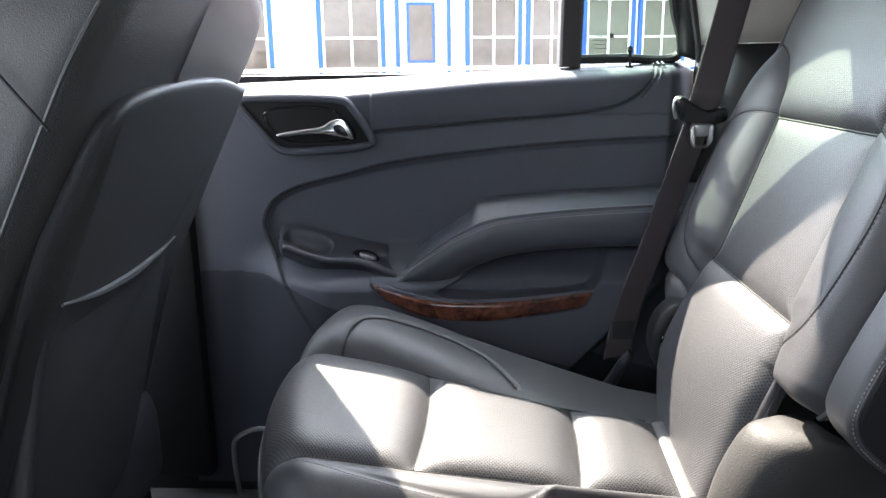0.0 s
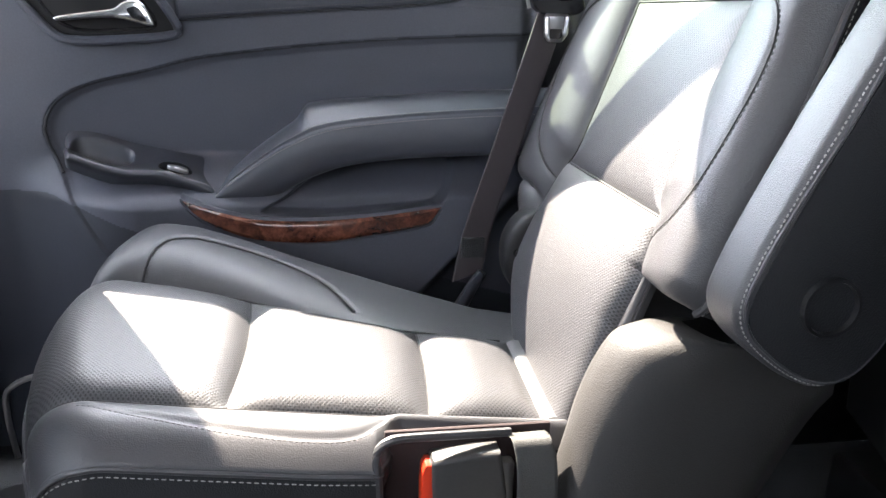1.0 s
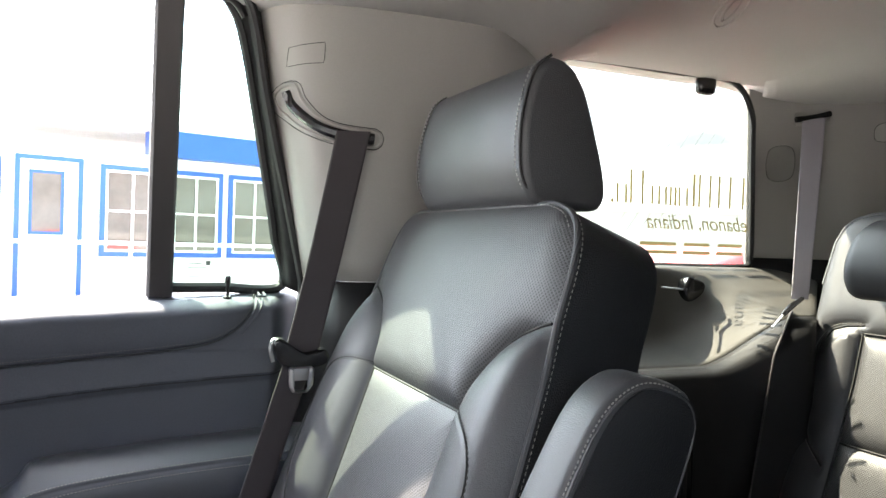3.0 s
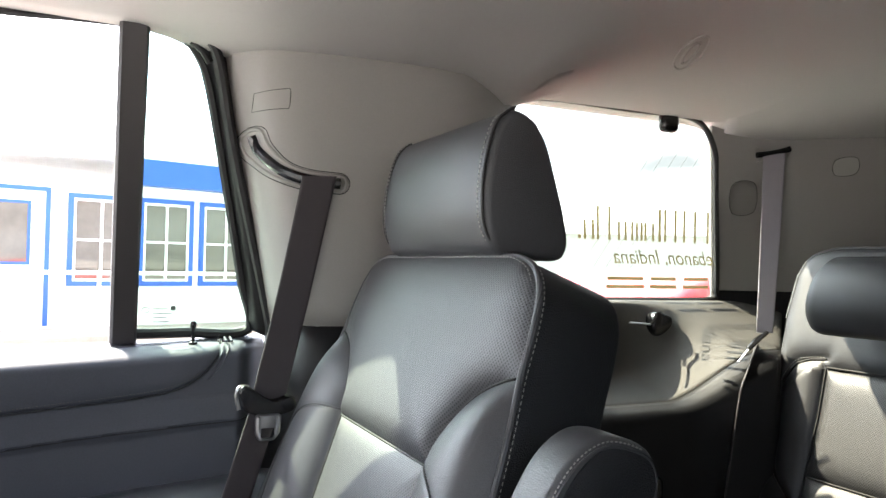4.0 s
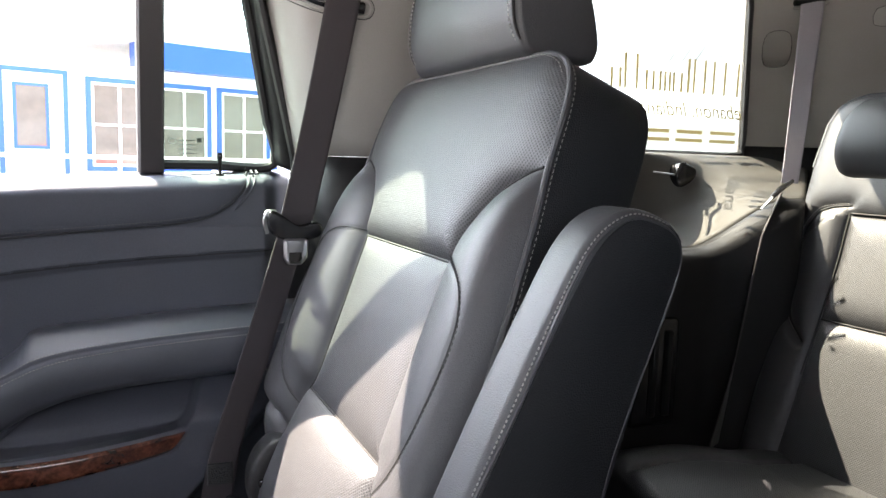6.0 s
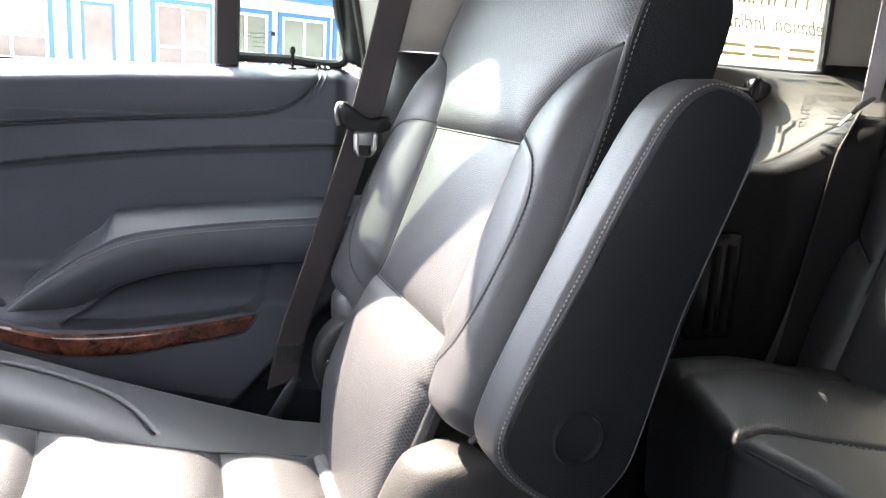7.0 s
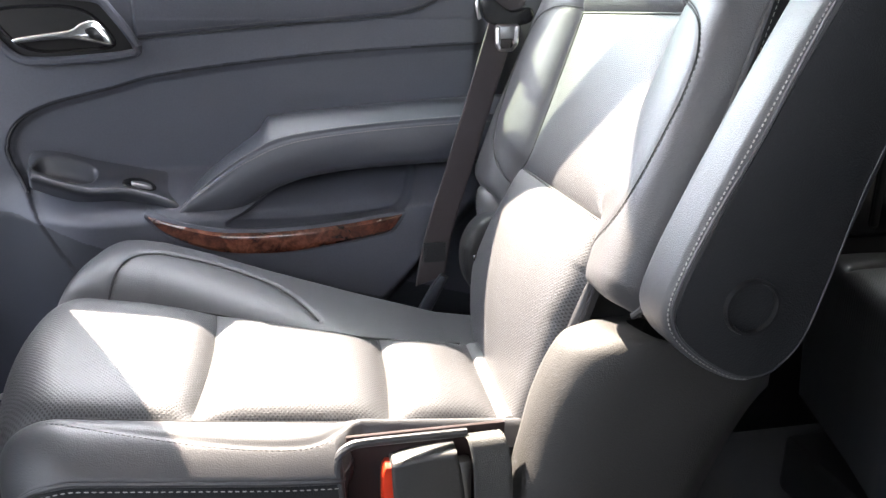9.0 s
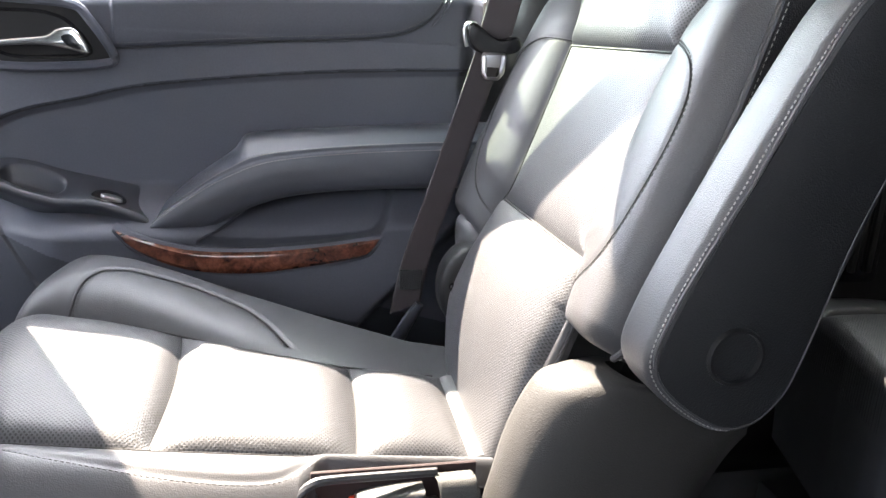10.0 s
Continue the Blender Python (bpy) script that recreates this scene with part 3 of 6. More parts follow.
# release handle
bez = resample(catmull([(-0.305, 1.262), (-0.290, 1.272), (-0.20, 1.272), (-0.135, 1.268), (-0.115, 1.252), (-0.085, 1.203), (-0.100, 1.192), (-0.16, 1.186), (-0.215, 1.184), (-0.245, 1.190), (-0.275, 1.222)], 5, True), 0.006, True)
part("handle_bezel", sweep([(a, 1.277, b) for a, b in bez], 0.0065, 8, True), soft_trim, door)
part("handle_recess", rounded_prism(bez, lambda a, b, c: Vector((a, 1.2800 + c, b)), 0.014, 0.002, 1), hard_trim, door)
inner = resample(catmull([(-0.262, 1.250), (-0.20, 1.257), (-0.160, 1.254), (-0.135, 1.240), (-0.115, 1.206), (-0.16, 1.199), (-0.215, 1.198), (-0.248, 1.215)], 5, True), 0.006, True)
part("handle_cup", sweep([(a, 1.281, b) for a, b in inner], 0.003, 6, True), gloss_black, door)
lev = rounded_prism(resample(catmull([(-0.240, 1.2155), (-0.20, 1.222), (-0.165, 1.227), (-0.150, 1.236), (-0.128, 1.236), (-0.113, 1.206), (-0.135, 1.209), (-0.165, 1.214), (-0.20, 1.2125), (-0.238, 1.2085)], 5, True), 0.005, True),
                    lambda a, b, c: Vector((a, 1.258 + c + 0.08 * max(0, -0.16 - a), b)), 0.016, 0.0035, 3)
lever = part("door_handle", lev, chrome, door, "chrome release lever")
part("lever_hinge", rounded_prism(resample(catmull([(-0.146, 1.226), (-0.132, 1.229), (-0.122, 1.211), (-0.138, 1.214)], 5, True), 0.003, True), lambda a, b, c: Vector((a, 1.2555 + c, b)), 0.006, 0.0015, 2), gloss_black, lever)

# ledge with a cup and the window switch
LEDGE_BACK = resample(catmull([(-0.253, 1.033), (-0.252, 1.049), (-0.240, 1.059), (-0.205, 1.056), (-0.162, 1.043), (-0.108, 1.031), (-0.061, 1.019), (-0.044, 0.999)], 8), 0.0016)
LEDGE_LIP = resample(catmull([(-0.254, 1.036), (-0.240, 1.040), (-0.218, 1.035), (-0.198, 1.026), (-0.160, 1.015), (-0.134, 1.014), (-0.110, 1.013), (-0.079, 1.004), (-0.046, 0.989), (-0.038, 0.970)], 8), 0.0016)
LEDGE_LOW = resample(catmull([(-0.258, 1.030), (-0.246, 1.019), (-0.207, 1.002), (-0.169, 0.990), (-0.118, 0.986), (-0.060, 0.962), (-0.040, 0.955)], 8), 0.0016)
cup_plan = catmull([(-0.236, 1.243), (-0.232, 1.270), (-0.195, 1.276), (-0.160, 1.270), (-0.156, 1.245), (-0.172, 1.228), (-0.205, 1.226)], 6, True)


def stretch(L, n):
    return np.stack([np.interp(np.linspace(0, 1, n), np.linspace(0, 1, len(L)), L[:, k]) for k in (0, 1)], 1)


n = 150
LB, LL, LW = stretch(LEDGE_BACK, n), stretch(LEDGE_LIP, n), stretch(LEDGE_LOW, n)
cols = []
for v in np.linspace(0, 1, 44):
    yv = 1.284 + (1.212 - 1.284) * v
    xz = LB + (LL - LB) * v
    pts_y = np.full(n, yv)
    hole = inside(cup_plan, xz[:, 0], pts_y)
    dc = distance_to(cup_plan, xz[:, 0], pts_y, True)
    z = xz[:, 1] - 0.006 * math.sin(v * math.pi) - np.where(hole, 0.026 * smoothstep(0, 0.006, dc), 0) + 0.0022 * math.exp(-((v - 0.96) / 0.035) ** 2)
    cols.append(np.stack([xz[:, 0], pts_y, z], 1))
for k, (f, yy) in enumerate(((0.06, 1.2095), (0.16, 1.2090), (0.30, 1.2110), (0.48, 1.2165), (0.70, 1.224), (1.0, 1.233))):
    xz = LL + (LW - LL) * f
    cols.append(np.stack([xz[:, 0], np.full(n, yy), xz[:, 1]], 1))
taper = smoothstep(0.0, 0.12, np.linspace(0, 1, n))
for c_ in cols:
    c_[:, 1] = 1.284 + (c_[:, 1] - 1.284) * taper
ledge_mat = material("satin_black_plastic", (0.052, 0.056, 0.069), 0.34, grain=0.08, bump=0.15, bump_scale=1100, cells=True, bump_dist=0.0004)
ledge = part_mesh("switch_ledge", mesh_of("switch_ledge", np.array(cols).reshape(-1, 3), grid_faces(len(cols), n)[:, ::-1], ledge_mat), door)


def ledge_z(x, y):
    v = (1.284 - y) / 0.072
    return float(np.interp(x, LB[:, 0], LB[:, 1]) * (1 - v) + np.interp(x, LL[:, 0], LL[:, 1]) * v) - 0.006 * math.sin(v * math.pi)


def oval(cx_, cy_, a, b, n_=28):
    return [(cx_ + a * math.cos(q), cy_ + b * math.sin(q)) for q in np.linspace(0, math.tau, n_, endpoint=False)]


part("switch_well", rounded_prism(oval(-0.098, 1.243, 0.023, 0.017), lambda a, b, c: Vector((a, b, ledge_z(a, b) + 0.0012 - c)), 0.006, 0.001, 1), gloss_black, ledge)
part("window_switch", rounded_prism(oval(-0.093, 1.236, 0.014, 0.0085), lambda a, b, c: Vector((a, b, ledge_z(a, b) + 0.0065 + 0.12 * (1.236 - b) - c)), 0.007, 0.002, 3), steel, ledge, "pale metal window switch")
# lock pin
px_, py_ = 0.341, 1.312
bm = bmesh.new()
prof = [(0.0, 0.0065), (0.006, 0.0065), (0.008, 0.0028), (0.026, 0.0028), (0.028, 0.0045), (0.034, 0.0045), (0.037, 0.003)]
rings = [[bm.verts.new((px_ + r * math.cos(k * math.tau / 14), py_ + r * math.sin(k * math.tau / 14), sill_z(px_) - 0.004 + h)) for k in range(14)] for h, r in prof]
for A, B in zip(rings[:-1], rings[1:]):
    for k in range(14):
        bm.faces.new((A[k], A[(k + 1) % 14], B[(k + 1) % 14], B[k]))
bm.faces.new(rings[-1])
part("lock_pin", bm, gloss_black, door)
# the seam piping that rises over the sill
for off in (0.0, 0.008):
    tail = catmull([(0.352 + off, 1.268 - off * .5), (0.374 + off, 1.292), (0.384 + off, 1.316)], 6)
    pts = list(on_door(tail, 0.0015)) + [np.array((0.388 + off, BASE_Y + 0.02, sill_z(0.388) + 0.001)), np.array((0.389 + off, BASE_Y + 0.045, sill_z(0.388) + 0.005))]
    part("seam_piping", sweep(pts, 0.0018, 6), soft_trim, door)

# window division, quarter glass and seals of the door
def lean(z):
    """The glass's place across the car: the flank leans in towards the roof."""
    return 1.345 - 0.15 * (z - 1.33) - 0.12 * max(0, z - 1.33) ** 2


def ribbon(edge_a, edge_b, depth, mat, name, parent, label=""):
    """An upright bar of the window frame between two lines of (x, z), following the flank's lean."""
    bm = bmesh.new()
    A, B = np.array(edge_a), np.array(edge_b)
    rows = []
    for (ax, az), (bx, bz) in zip(A, B):
        r = []
        for x, z, d in ((ax, az, 0.004), (ax + 0.004, az, 0), (bx - 0.004, bz, 0), (bx, bz, 0.004), (bx, bz, depth), (ax, az, depth)):
            r.append(bm.verts.new((x, lean(z) - 0.018 + d, z)))
        rows.append(r)
    for R, S in zip(rows[:-1], rows[1:]):
        for k in range(6):
            bm.faces.new((R[k], R[(k + 1) % 6], S[(k + 1) % 6], S[k]))
    bm.faces.new(rows[0][::-1])
    bm.faces.new(rows[-1])
    return part(name, bm, mat, parent, label)


zz = np.linspace(1.315, 1.760, 14)
ribbon([(0.228 - 0.004 * (z - 1.315), z) for z in zz], [(0.264 + 0.003 * (z - 1.315), z) for z in zz], 0.05, divider_mat, "window_divider", door, "black division bar of the window")
gl_edge = catmull([(0.262, 1.333), (0.424, 1.338), (0.411, 1.41), (0.397, 1.476), (0.374, 1.585), (0.350, 1.686), (0.334, 1.724), (0.308, 1.748), (0.262, 1.758)], 6)
bm = bmesh.new()
vs = [[bm.verts.new((a, lean(b) + d, b)) for a, b in gl_edge] for d in (0.0, 0.004)]
bm.faces.new(vs[0])
bm.faces.new(vs[1][::-1])
n = len(gl_edge)
for k in range(n):
    bm.faces.new((vs[0][k], vs[1][k], vs[1][(k + 1) % n], vs[0][(k + 1) % n]))
pane = part("quarter_pane", bm, tinted, door, "fixed tinted quarter glass", smooth=False)
seal = catmull([(0.262, 1.328), (0.33, 1.329), (0.426, 1.332), (0.412, 1.41), (0.398, 1.478), (0.374, 1.587), (0.350, 1.688), (0.333, 1.731), (0.304, 1.756), (0.23, 1.766), (0.0, 1.766), (-0.44, 1.75)], 8)
part("window_seal", sweep([(a, lean(b) - 0.004, b) for a, b in seal], 0.008, 8), rubber, door)
seal2 = catmull([(0.456, 1.322), (0.450, 1.356), (0.419, 1.476), (0.396, 1.56), (0.376, 1.638), (0.360, 1.708), (0.346, 1.742), (0.315, 1.766), (0.27, 1.775), (0.0, 1.778), (-0.44, 1.762)], 8)
sheet([[(a, lean(b) - 0.010, b) for a, b in catmull([(0.428, 1.332), (0.414, 1.41), (0.400, 1.478), (0.376, 1.587), (0.352, 1.688), (0.335, 1.732), (0.306, 1.757)], 8)],
       [(a, lean(b) - 0.034, b) for a, b in catmull([(0.450, 1.322), (0.433, 1.41), (0.416, 1.476), (0.389, 1.587), (0.364, 1.695), (0.348, 1.740), (0.314, 1.768)], 8)]], 0.02, hard_trim, "door_frame", door)
opening_seal = thing("door_seal", "black rubber seal round the door opening", "rubber seal", at=(0.45, 1.28, 1.3))
part("seal", sweep([(a - 0.002, lean(b) - 0.040, b) for a, b in seal2], 0.0075, 8), rubber, opening_seal)
head = catmull([(0.346, 1.716), (0.334, 1.732), (0.316, 1.744), (0.290, 1.753), (0.255, 1.7585), (0.176, 1.757), (0.092, 1.752), (-0.10, 1.745), (-0.44, 1.735)], 8)
part("head_seal", sweep([(a, 1.262 if b > 1.74 else lean(b) - 0.020, b + 0.004) for a, b in head], 0.006, 8), rubber, opening_seal)
# small print etched on the quarter glass
etch = material("pale_etching", (0.10, 0.11, 0.11), 0.7)
for i, (w, row) in enumerate(((0.022, 0), (0.028, 1), (0.020, 2), (0.024, 3))):
    z0 = 1.364 - 0.0065 * row
    part("etched_mark", box((0.286, lean(z0) - 0.0012, z0), (0.286 + w, lean(z0) - 0.0004, z0 + 0.0013), 0), etch, pane)
part("etched_mark", sweep([(0.276 + 0.0055 * math.cos(k * math.tau / 16), lean(1.36) - 0.0008, 1.363 + 0.0040 * math.sin(k * math.tau / 16)) for k in range(16)], 0.0006, 4, True), etch, pane)
part("etched_mark", box((0.311, lean(1.36) - 0.0012, 1.362), (0.318, lean(1.36) - 0.0004, 1.369), 0), etch, pane)


# ---- pillar and side trim behind the door ----
def wall_loft(name, plan_low, plan_high, z_low, z_high, mat, label, category, rows=10, bow=0.0):
    """A trim panel between two plan lines, at the heights z_low and z_high."""
    A, B = catmull(plan_low, 8), catmull(plan_high, 8)
    lines = []
    for k in np.linspace(0, 1, rows):
        L = A + (B - A) * k
        lines.append([(x, y - bow * math.sin(k * math.pi), z_low + (z_high - z_low) * k) for x, y in L])
    ob = sheet(lines, 0.012, mat, name, None, flip=True)
    return tagged(ob, label, category)


c_low = [(0.448, 1.315), (0.452, 1.285), (0.462, 1.235), (0.49, 1.190), (0.56, 1.172), (0.69, 1.172), (0.76, 1.190), (0.825, 1.240), (0.868, 1.30), (0.895, 1.385)]
c_high = [(0.350, 1.262), (0.356, 1.240), (0.368, 1.205), (0.40, 1.158), (0.48, 1.135), (0.64, 1.130), (0.72, 1.145), (0.785, 1.185), (0.835, 1.235), (0.878, 1.315)]
c_pillar = wall_loft("pillar_trim", c_low, c_high, 1.348, 1.765, pillar_trim, "grey-beige moulded pillar trim with a belt slot", "pillar trim", 14)


def on_pillar(x, z):
    """The pillar trim's face at x and height z."""
    k = (z - 1.348) / (1.765 - 1.348)
    L = catmull(c_low, 8) * (1 - k) + catmull(c_high, 8) * k
    return float(np.interp(x, L[2:, 0], L[2:, 1]))


slot = catmull([(0.402, 1.613), (0.411, 1.592), (0.434, 1.566), (0.466, 1.553), (0.512, 1.549)], 8)
slot3 = np.array([(x, on_pillar(x, z) - 0.001, z) for x, z in slot])
part("belt_slot", sweep(slot3, 0.0080, 8, flat=1), gloss_black, c_pillar)


def round_slot(line, gap):
    """A closed outline at the distance gap round an open line."""
    L = resample(line, 0.004)
    t = np.gradient(L, axis=0)
    t /= np.linalg.norm(t, axis=1)[:, None]
    n_ = np.stack([-t[:, 1], t[:, 0]], 1)
    caps = []
    for p, d, m in ((L[-1], t[-1], n_[-1]), (L[0], -t[0], -n_[0])):
        caps.append([p + gap * (m * math.cos(q) + d * math.sin(q)) for q in np.linspace(0.2, math.pi - 0.2, 7)])
    return np.vstack([L + gap * n_, caps[0], (L - gap * n_)[::-1], caps[1]])


for gap, r_, m_ in ((0.0105, 0.0030, pillar_trim), (0.0145, 0.0007, hard_trim)):
    part("slot_rim", sweep([(x, on_pillar(x, z), z) for x, z in round_slot(slot, gap)], r_, 6, True), m_, c_pillar)
cov = [(0.398, 1.670), (0.440, 1.675), (0.440, 1.648), (0.398, 1.646)]
part("airbag_cover", sweep([(x, on_pillar(x, z), z) for x, z in resample(cov, 0.006, True)], 0.0006, 4, True), hard_trim, c_pillar)
c_dark = wall_loft("lower_pillar_trim", [(0.452, 1.36), (0.46, 1.30), (0.49, 1.23), (0.60, 1.20), (0.74, 1.21), (0.82, 1.27), (0.90, 1.40)], [(0.448, 1.318), (0.456, 1.275), (0.49, 1.20), (0.60, 1.182), (0.74, 1.190), (0.82, 1.25), (0.90, 1.395)], 0.58, 1.347, hard_trim, "black plastic trim below the pillar", "pillar trim")

# rear pillar
d_low = [(1.446, 1.392), (1.50, 1.36), (1.58, 1.31), (1.66, 1.255), (1.80, 1.20), (1.97, 1.17)]
d_high = [(1.372, 1.325), (1.43, 1.315), (1.53, 1.275), (1.62, 1.225), (1.75, 1.17), (1.97, 1.13)]
d_pillar = wall_loft("rear_pillar_trim", d_low, d_high, 1.372, 1.775, pillar_trim, "grey-beige rear pillar trim with a belt slot", "pillar trim", 12)
d_base = sheet([[(x - 0.004, y - 0.005, z) for x, y in catmull(d_low, 8)] for z in (1.28, 1.34, 1.396)], 0.006, hard_trim, "base_strip", d_pillar, "black strip at the pillar's foot", flip=True)
s2 = catmull([(1.484, 1.306, 1.687), (1.505, 1.298, 1.690), (1.528, 1.287, 1.695), (1.549, 1.277, 1.702)], 6)
part("belt_slot", sweep([p + np.array((-0.004, -0.004, 0)) for p in s2], 0.0065, 8), gloss_black, d_pillar)
part("slot_rim", sweep([p + np.array((0.001, 0.001, d)) for L, d in ((s2, 0.014), (s2[::-1], -0.012)) for p in L], 0.0025, 6, True), pillar_trim, d_pillar)
plate_mat = material("darker_pillar_plastic", (0.34, 0.325, 0.305), 0.6, grain=0.05, vary=0.05)
for pts in ([(1.452, 1.344, 1.565), (1.450, 1.340, 1.625), (1.492, 1.318, 1.628), (1.494, 1.322, 1.568)], [(1.635, 1.236, 1.648), (1.635, 1.233, 1.680), (1.675, 1.212, 1.685), (1.675, 1.215, 1.652)]):
    ring = resample(catmull([np.array(p) - np.array((0.004, 0.004, 0)) for p in pts], 5, True), 0.005, True)
    bm = bmesh.new()
    bm.faces.new([bm.verts.new(p) for p in ring])
    bmesh.ops.solidify(bm, geom=bm.faces[:], thickness=0.0015)
    plate = part("cover_plate", bm, plate_mat, d_pillar, smooth=False)
    part("plate_gap", sweep(ring, 0.0006, 4, True), hard_trim, plate)

# the headliner's rim over the rear side window


def rim_line(u):
    """The headliner's lip over the window; u runs from the glass (0) up into the roof (1)."""
    row = []
    for x in np.linspace(0.80, 1.60, 48):
        y = 1.322 - 0.26 * max(u, 0.0) + 0.3 * max(-u, 0.0)
        roof = roof_z(x, y) - 0.003 * (1 - u) + 0.005 * u
        low = 1.7520 + (roof - 1.7520) * (1 - (1 - max(u, 0.0)) ** 2.2)
        out = float(smoothstep(1.33, 1.44, x))
        row.append((x, y, low * (1 - out) + (roof + 0.012) * out))
    return row


rim_top = sheet([rim_line(u) for u in (-0.15, -0.07, *np.linspace(0, 1, 14))], 0.004, headliner, "window_header", None)
tagged(rim_top, "grey-beige cloth rim of the headliner over the window", "headliner", kind="structure")

# rear side window with its lettering
qx0, qx1, qz0, qz1 = 0.90, 1.446, 1.374, 1.752


def q_lean(z):
    return 1.385 - 0.14 * (z - 1.374) - 0.12 * (z - 1.374) ** 2


win = thing("window_1", "tinted rear side window with gold mirrored lettering", "window", kind="structure", at=(1.17, 1.38, 1.37))
q_out = catmull([(qx0, qz0 + 0.03), (qx0 + 0.02, qz0), (1.10, qz0), (1.30, qz0), (1.430, qz0 + 0.002), (qx1, qz0 + 0.02), (1.428, 1.50), (1.397, 1.640), (1.383, 1.690), (1.345, 1.735), (1.29, qz1 + 0.001), (1.15, qz1), (0.96, qz1), (0.885, qz1 - 0.02), (0.89, 1.55)], 5, True)
bm = bmesh.new()
vs = [[bm.verts.new((a, q_lean(b) + d, b)) for a, b in q_out] for d in (0.0, 0.004)]
bm.faces.new(vs[0])
bm.faces.new(vs[1][::-1])
for k in range(len(q_out)):
    bm.faces.new((vs[0][k], vs[1][k], vs[1][(k + 1) % len(q_out)], vs[0][(k + 1) % len(q_out)]))
qpane = part("pane", bm, glass("rear_privacy_glass", (0.70, 0.72, 0.69)), win, "tinted pane", smooth=False)
part("window_frame", sweep([(a, q_lean(b) - 0.003, b) for a, b in resample(q_out, 0.012, True)], 0.0065, 6, True), rubber, win)
# aerial wires in the glass
wire_mat = rubber
for i in range(5):
    x0 = 1.235 + 0.031 * i
    part("aerial_wire", sweep([(x0, q_lean(1.700) - 0.0006, 1.700), (x0 - 0.155, q_lean(1.44) - 0.0006, 1.44)], 0.0004, 4), wire_mat, qpane)
for z in (1.700, 1.722, 1.734):
    part("aerial_wire", sweep([(1.00 if z > 1.71 else 1.235, q_lean(z) - 0.0006, z), (1.22 if z > 1.71 else 1.36, q_lean(z) - 0.0006, z)], 0.0004, 4), wire_mat, qpane)
part("mount", box((1.228, 1.305, 1.716), (1.272, 1.330, 1.762), 0.012, 3), gloss_black, win)
gold = material("gold_lettering", (0.13, 0.105, 0.045), 0.5)


g_nt = gold.node_tree
g_tr = g_nt.nodes.new("ShaderNodeBsdfTranslucent")
g_tr.inputs["Color"].default_value = (0.075, 0.064, 0.030, 1)
g_mx = g_nt.nodes.new("ShaderNodeMixShader")
g_mx.inputs[0].default_value = 0.55
g_nt.links.new(g_nt.nodes["Principled BSDF"].outputs[0], g_mx.inputs[1])
g_nt.links.new(g_tr.outputs[0], g_mx.inputs[2])
g_nt.links.new(g_mx.outputs[0], g_nt.nodes["Material Output"].inputs["Surface"])


def letter_bar(x, z, w, h, parent):
    """A plain slanting bar in place of a sign, standing left of x."""
    bm = bmesh.new()
    bm.faces.new([bm.verts.new((x - a - 0.16 * b, q_lean(z + b) - 0.0010, z + b)) for a, b in ((0, 0), (w, 0), (w, h), (0, h))])
    part("letter_bar", bm, gold, parent, smooth=False)


cap, low_h = 0.066, 0.038
for x_, w_, h_ in ((1.436, 0.034, cap), (1.372, 0.036, cap), (1.318, 0.034, cap), (1.276, 0.010, cap), (1.258, 0.026, low_h), (1.228, 0.018, low_h), (1.204, 0.040, low_h), (1.146, 0.034, cap), (1.106, 0.026, low_h)):
    if w_ < 0.015:
        letter_bar(x_, 1.497, 0.007, h_, qpane)
        continue
    for k in range(3 if w_ > 0.038 else 2):
        letter_bar(x_ - k * (w_ - 0.006) / (2 if w_ > 0.038 else 1), 1.497, 0.006, h_, qpane)
letter_bar(1.074, 1.497, 0.007, 0.008, qpane)
for x_, w_ in ((1.424, 0.072), (1.334, 0.072), (1.246, 0.096)):
    letter_bar(x_, 1.399, w_, 0.007, qpane)
    letter_bar(x_ - 0.004, 1.416, w_ - 0.004, 0.007, qpane)
txt = bpy.data.curves.new("town_line", "FONT")
txt.body = "Lebanon, Indiana"
txt.size, txt.shear, txt.extrude = 0.044, 0.2, 0.0
txt.space_character = 0.98
tob = new("town_line", txt)
tob.matrix_world = Matrix.Translation((1.452, q_lean(1.4500) - 0.0030, 1.4500)) @ pose(0, 0, 0, 90 + 8, 0, 180)
bpy.context.view_layer.update()
me = bpy.data.meshes.new_from_object(tob.evaluated_get(bpy.context.evaluated_depsgraph_get()))
me.transform(tob.matrix_world)
bpy.data.objects.remove(tob)
me.materials.append(gold)
part_mesh("town_lettering", me, qpane, "gold words Lebanon, Indiana")

# trim below the rear side window
SHELF_FRONT = ((1.395, 1.376), (1.352, 1.374), (1.338, 1.365), (1.328, 1.32), (1.318, 1.265), (1.300, 1.232), (1.25, 1.212), (1.18, 1.200), (1.155, 1.188), (1.147, 1.16), (1.145, 1.10), (1.150, 0.90), (1.155, 0.55))
SHELF_REAR = ((1.395, 1.376), (1.36, 1.372), (1.33, 1.360), (1.30, 1.345), (1.27, 1.332), (1.235, 1.318), (1.19, 1.304), (1.13, 1.292), (1.10, 1.28), (1.085, 1.25), (1.08, 1.15), (1.08, 0.90), (1.08, 0.55))
s_rows = []
A_, B_ = catmull(SHELF_FRONT, 5), catmull(SHELF_REAR, 5)
for a_, b_ in zip(A_, B_):
    row = []
    for x in np.linspace(0.80, 1.98, 96):
        f = float(smoothstep(1.14, 1.32, x))
        y_ = a_[0] * (1 - f) + b_[0] * f
        row.append((x, min(1.395, max(y_, 1.074 + 0.845 * (x - 1.29))), a_[1] * (1 - f) + b_[1] * f))
    s_rows.append(row)
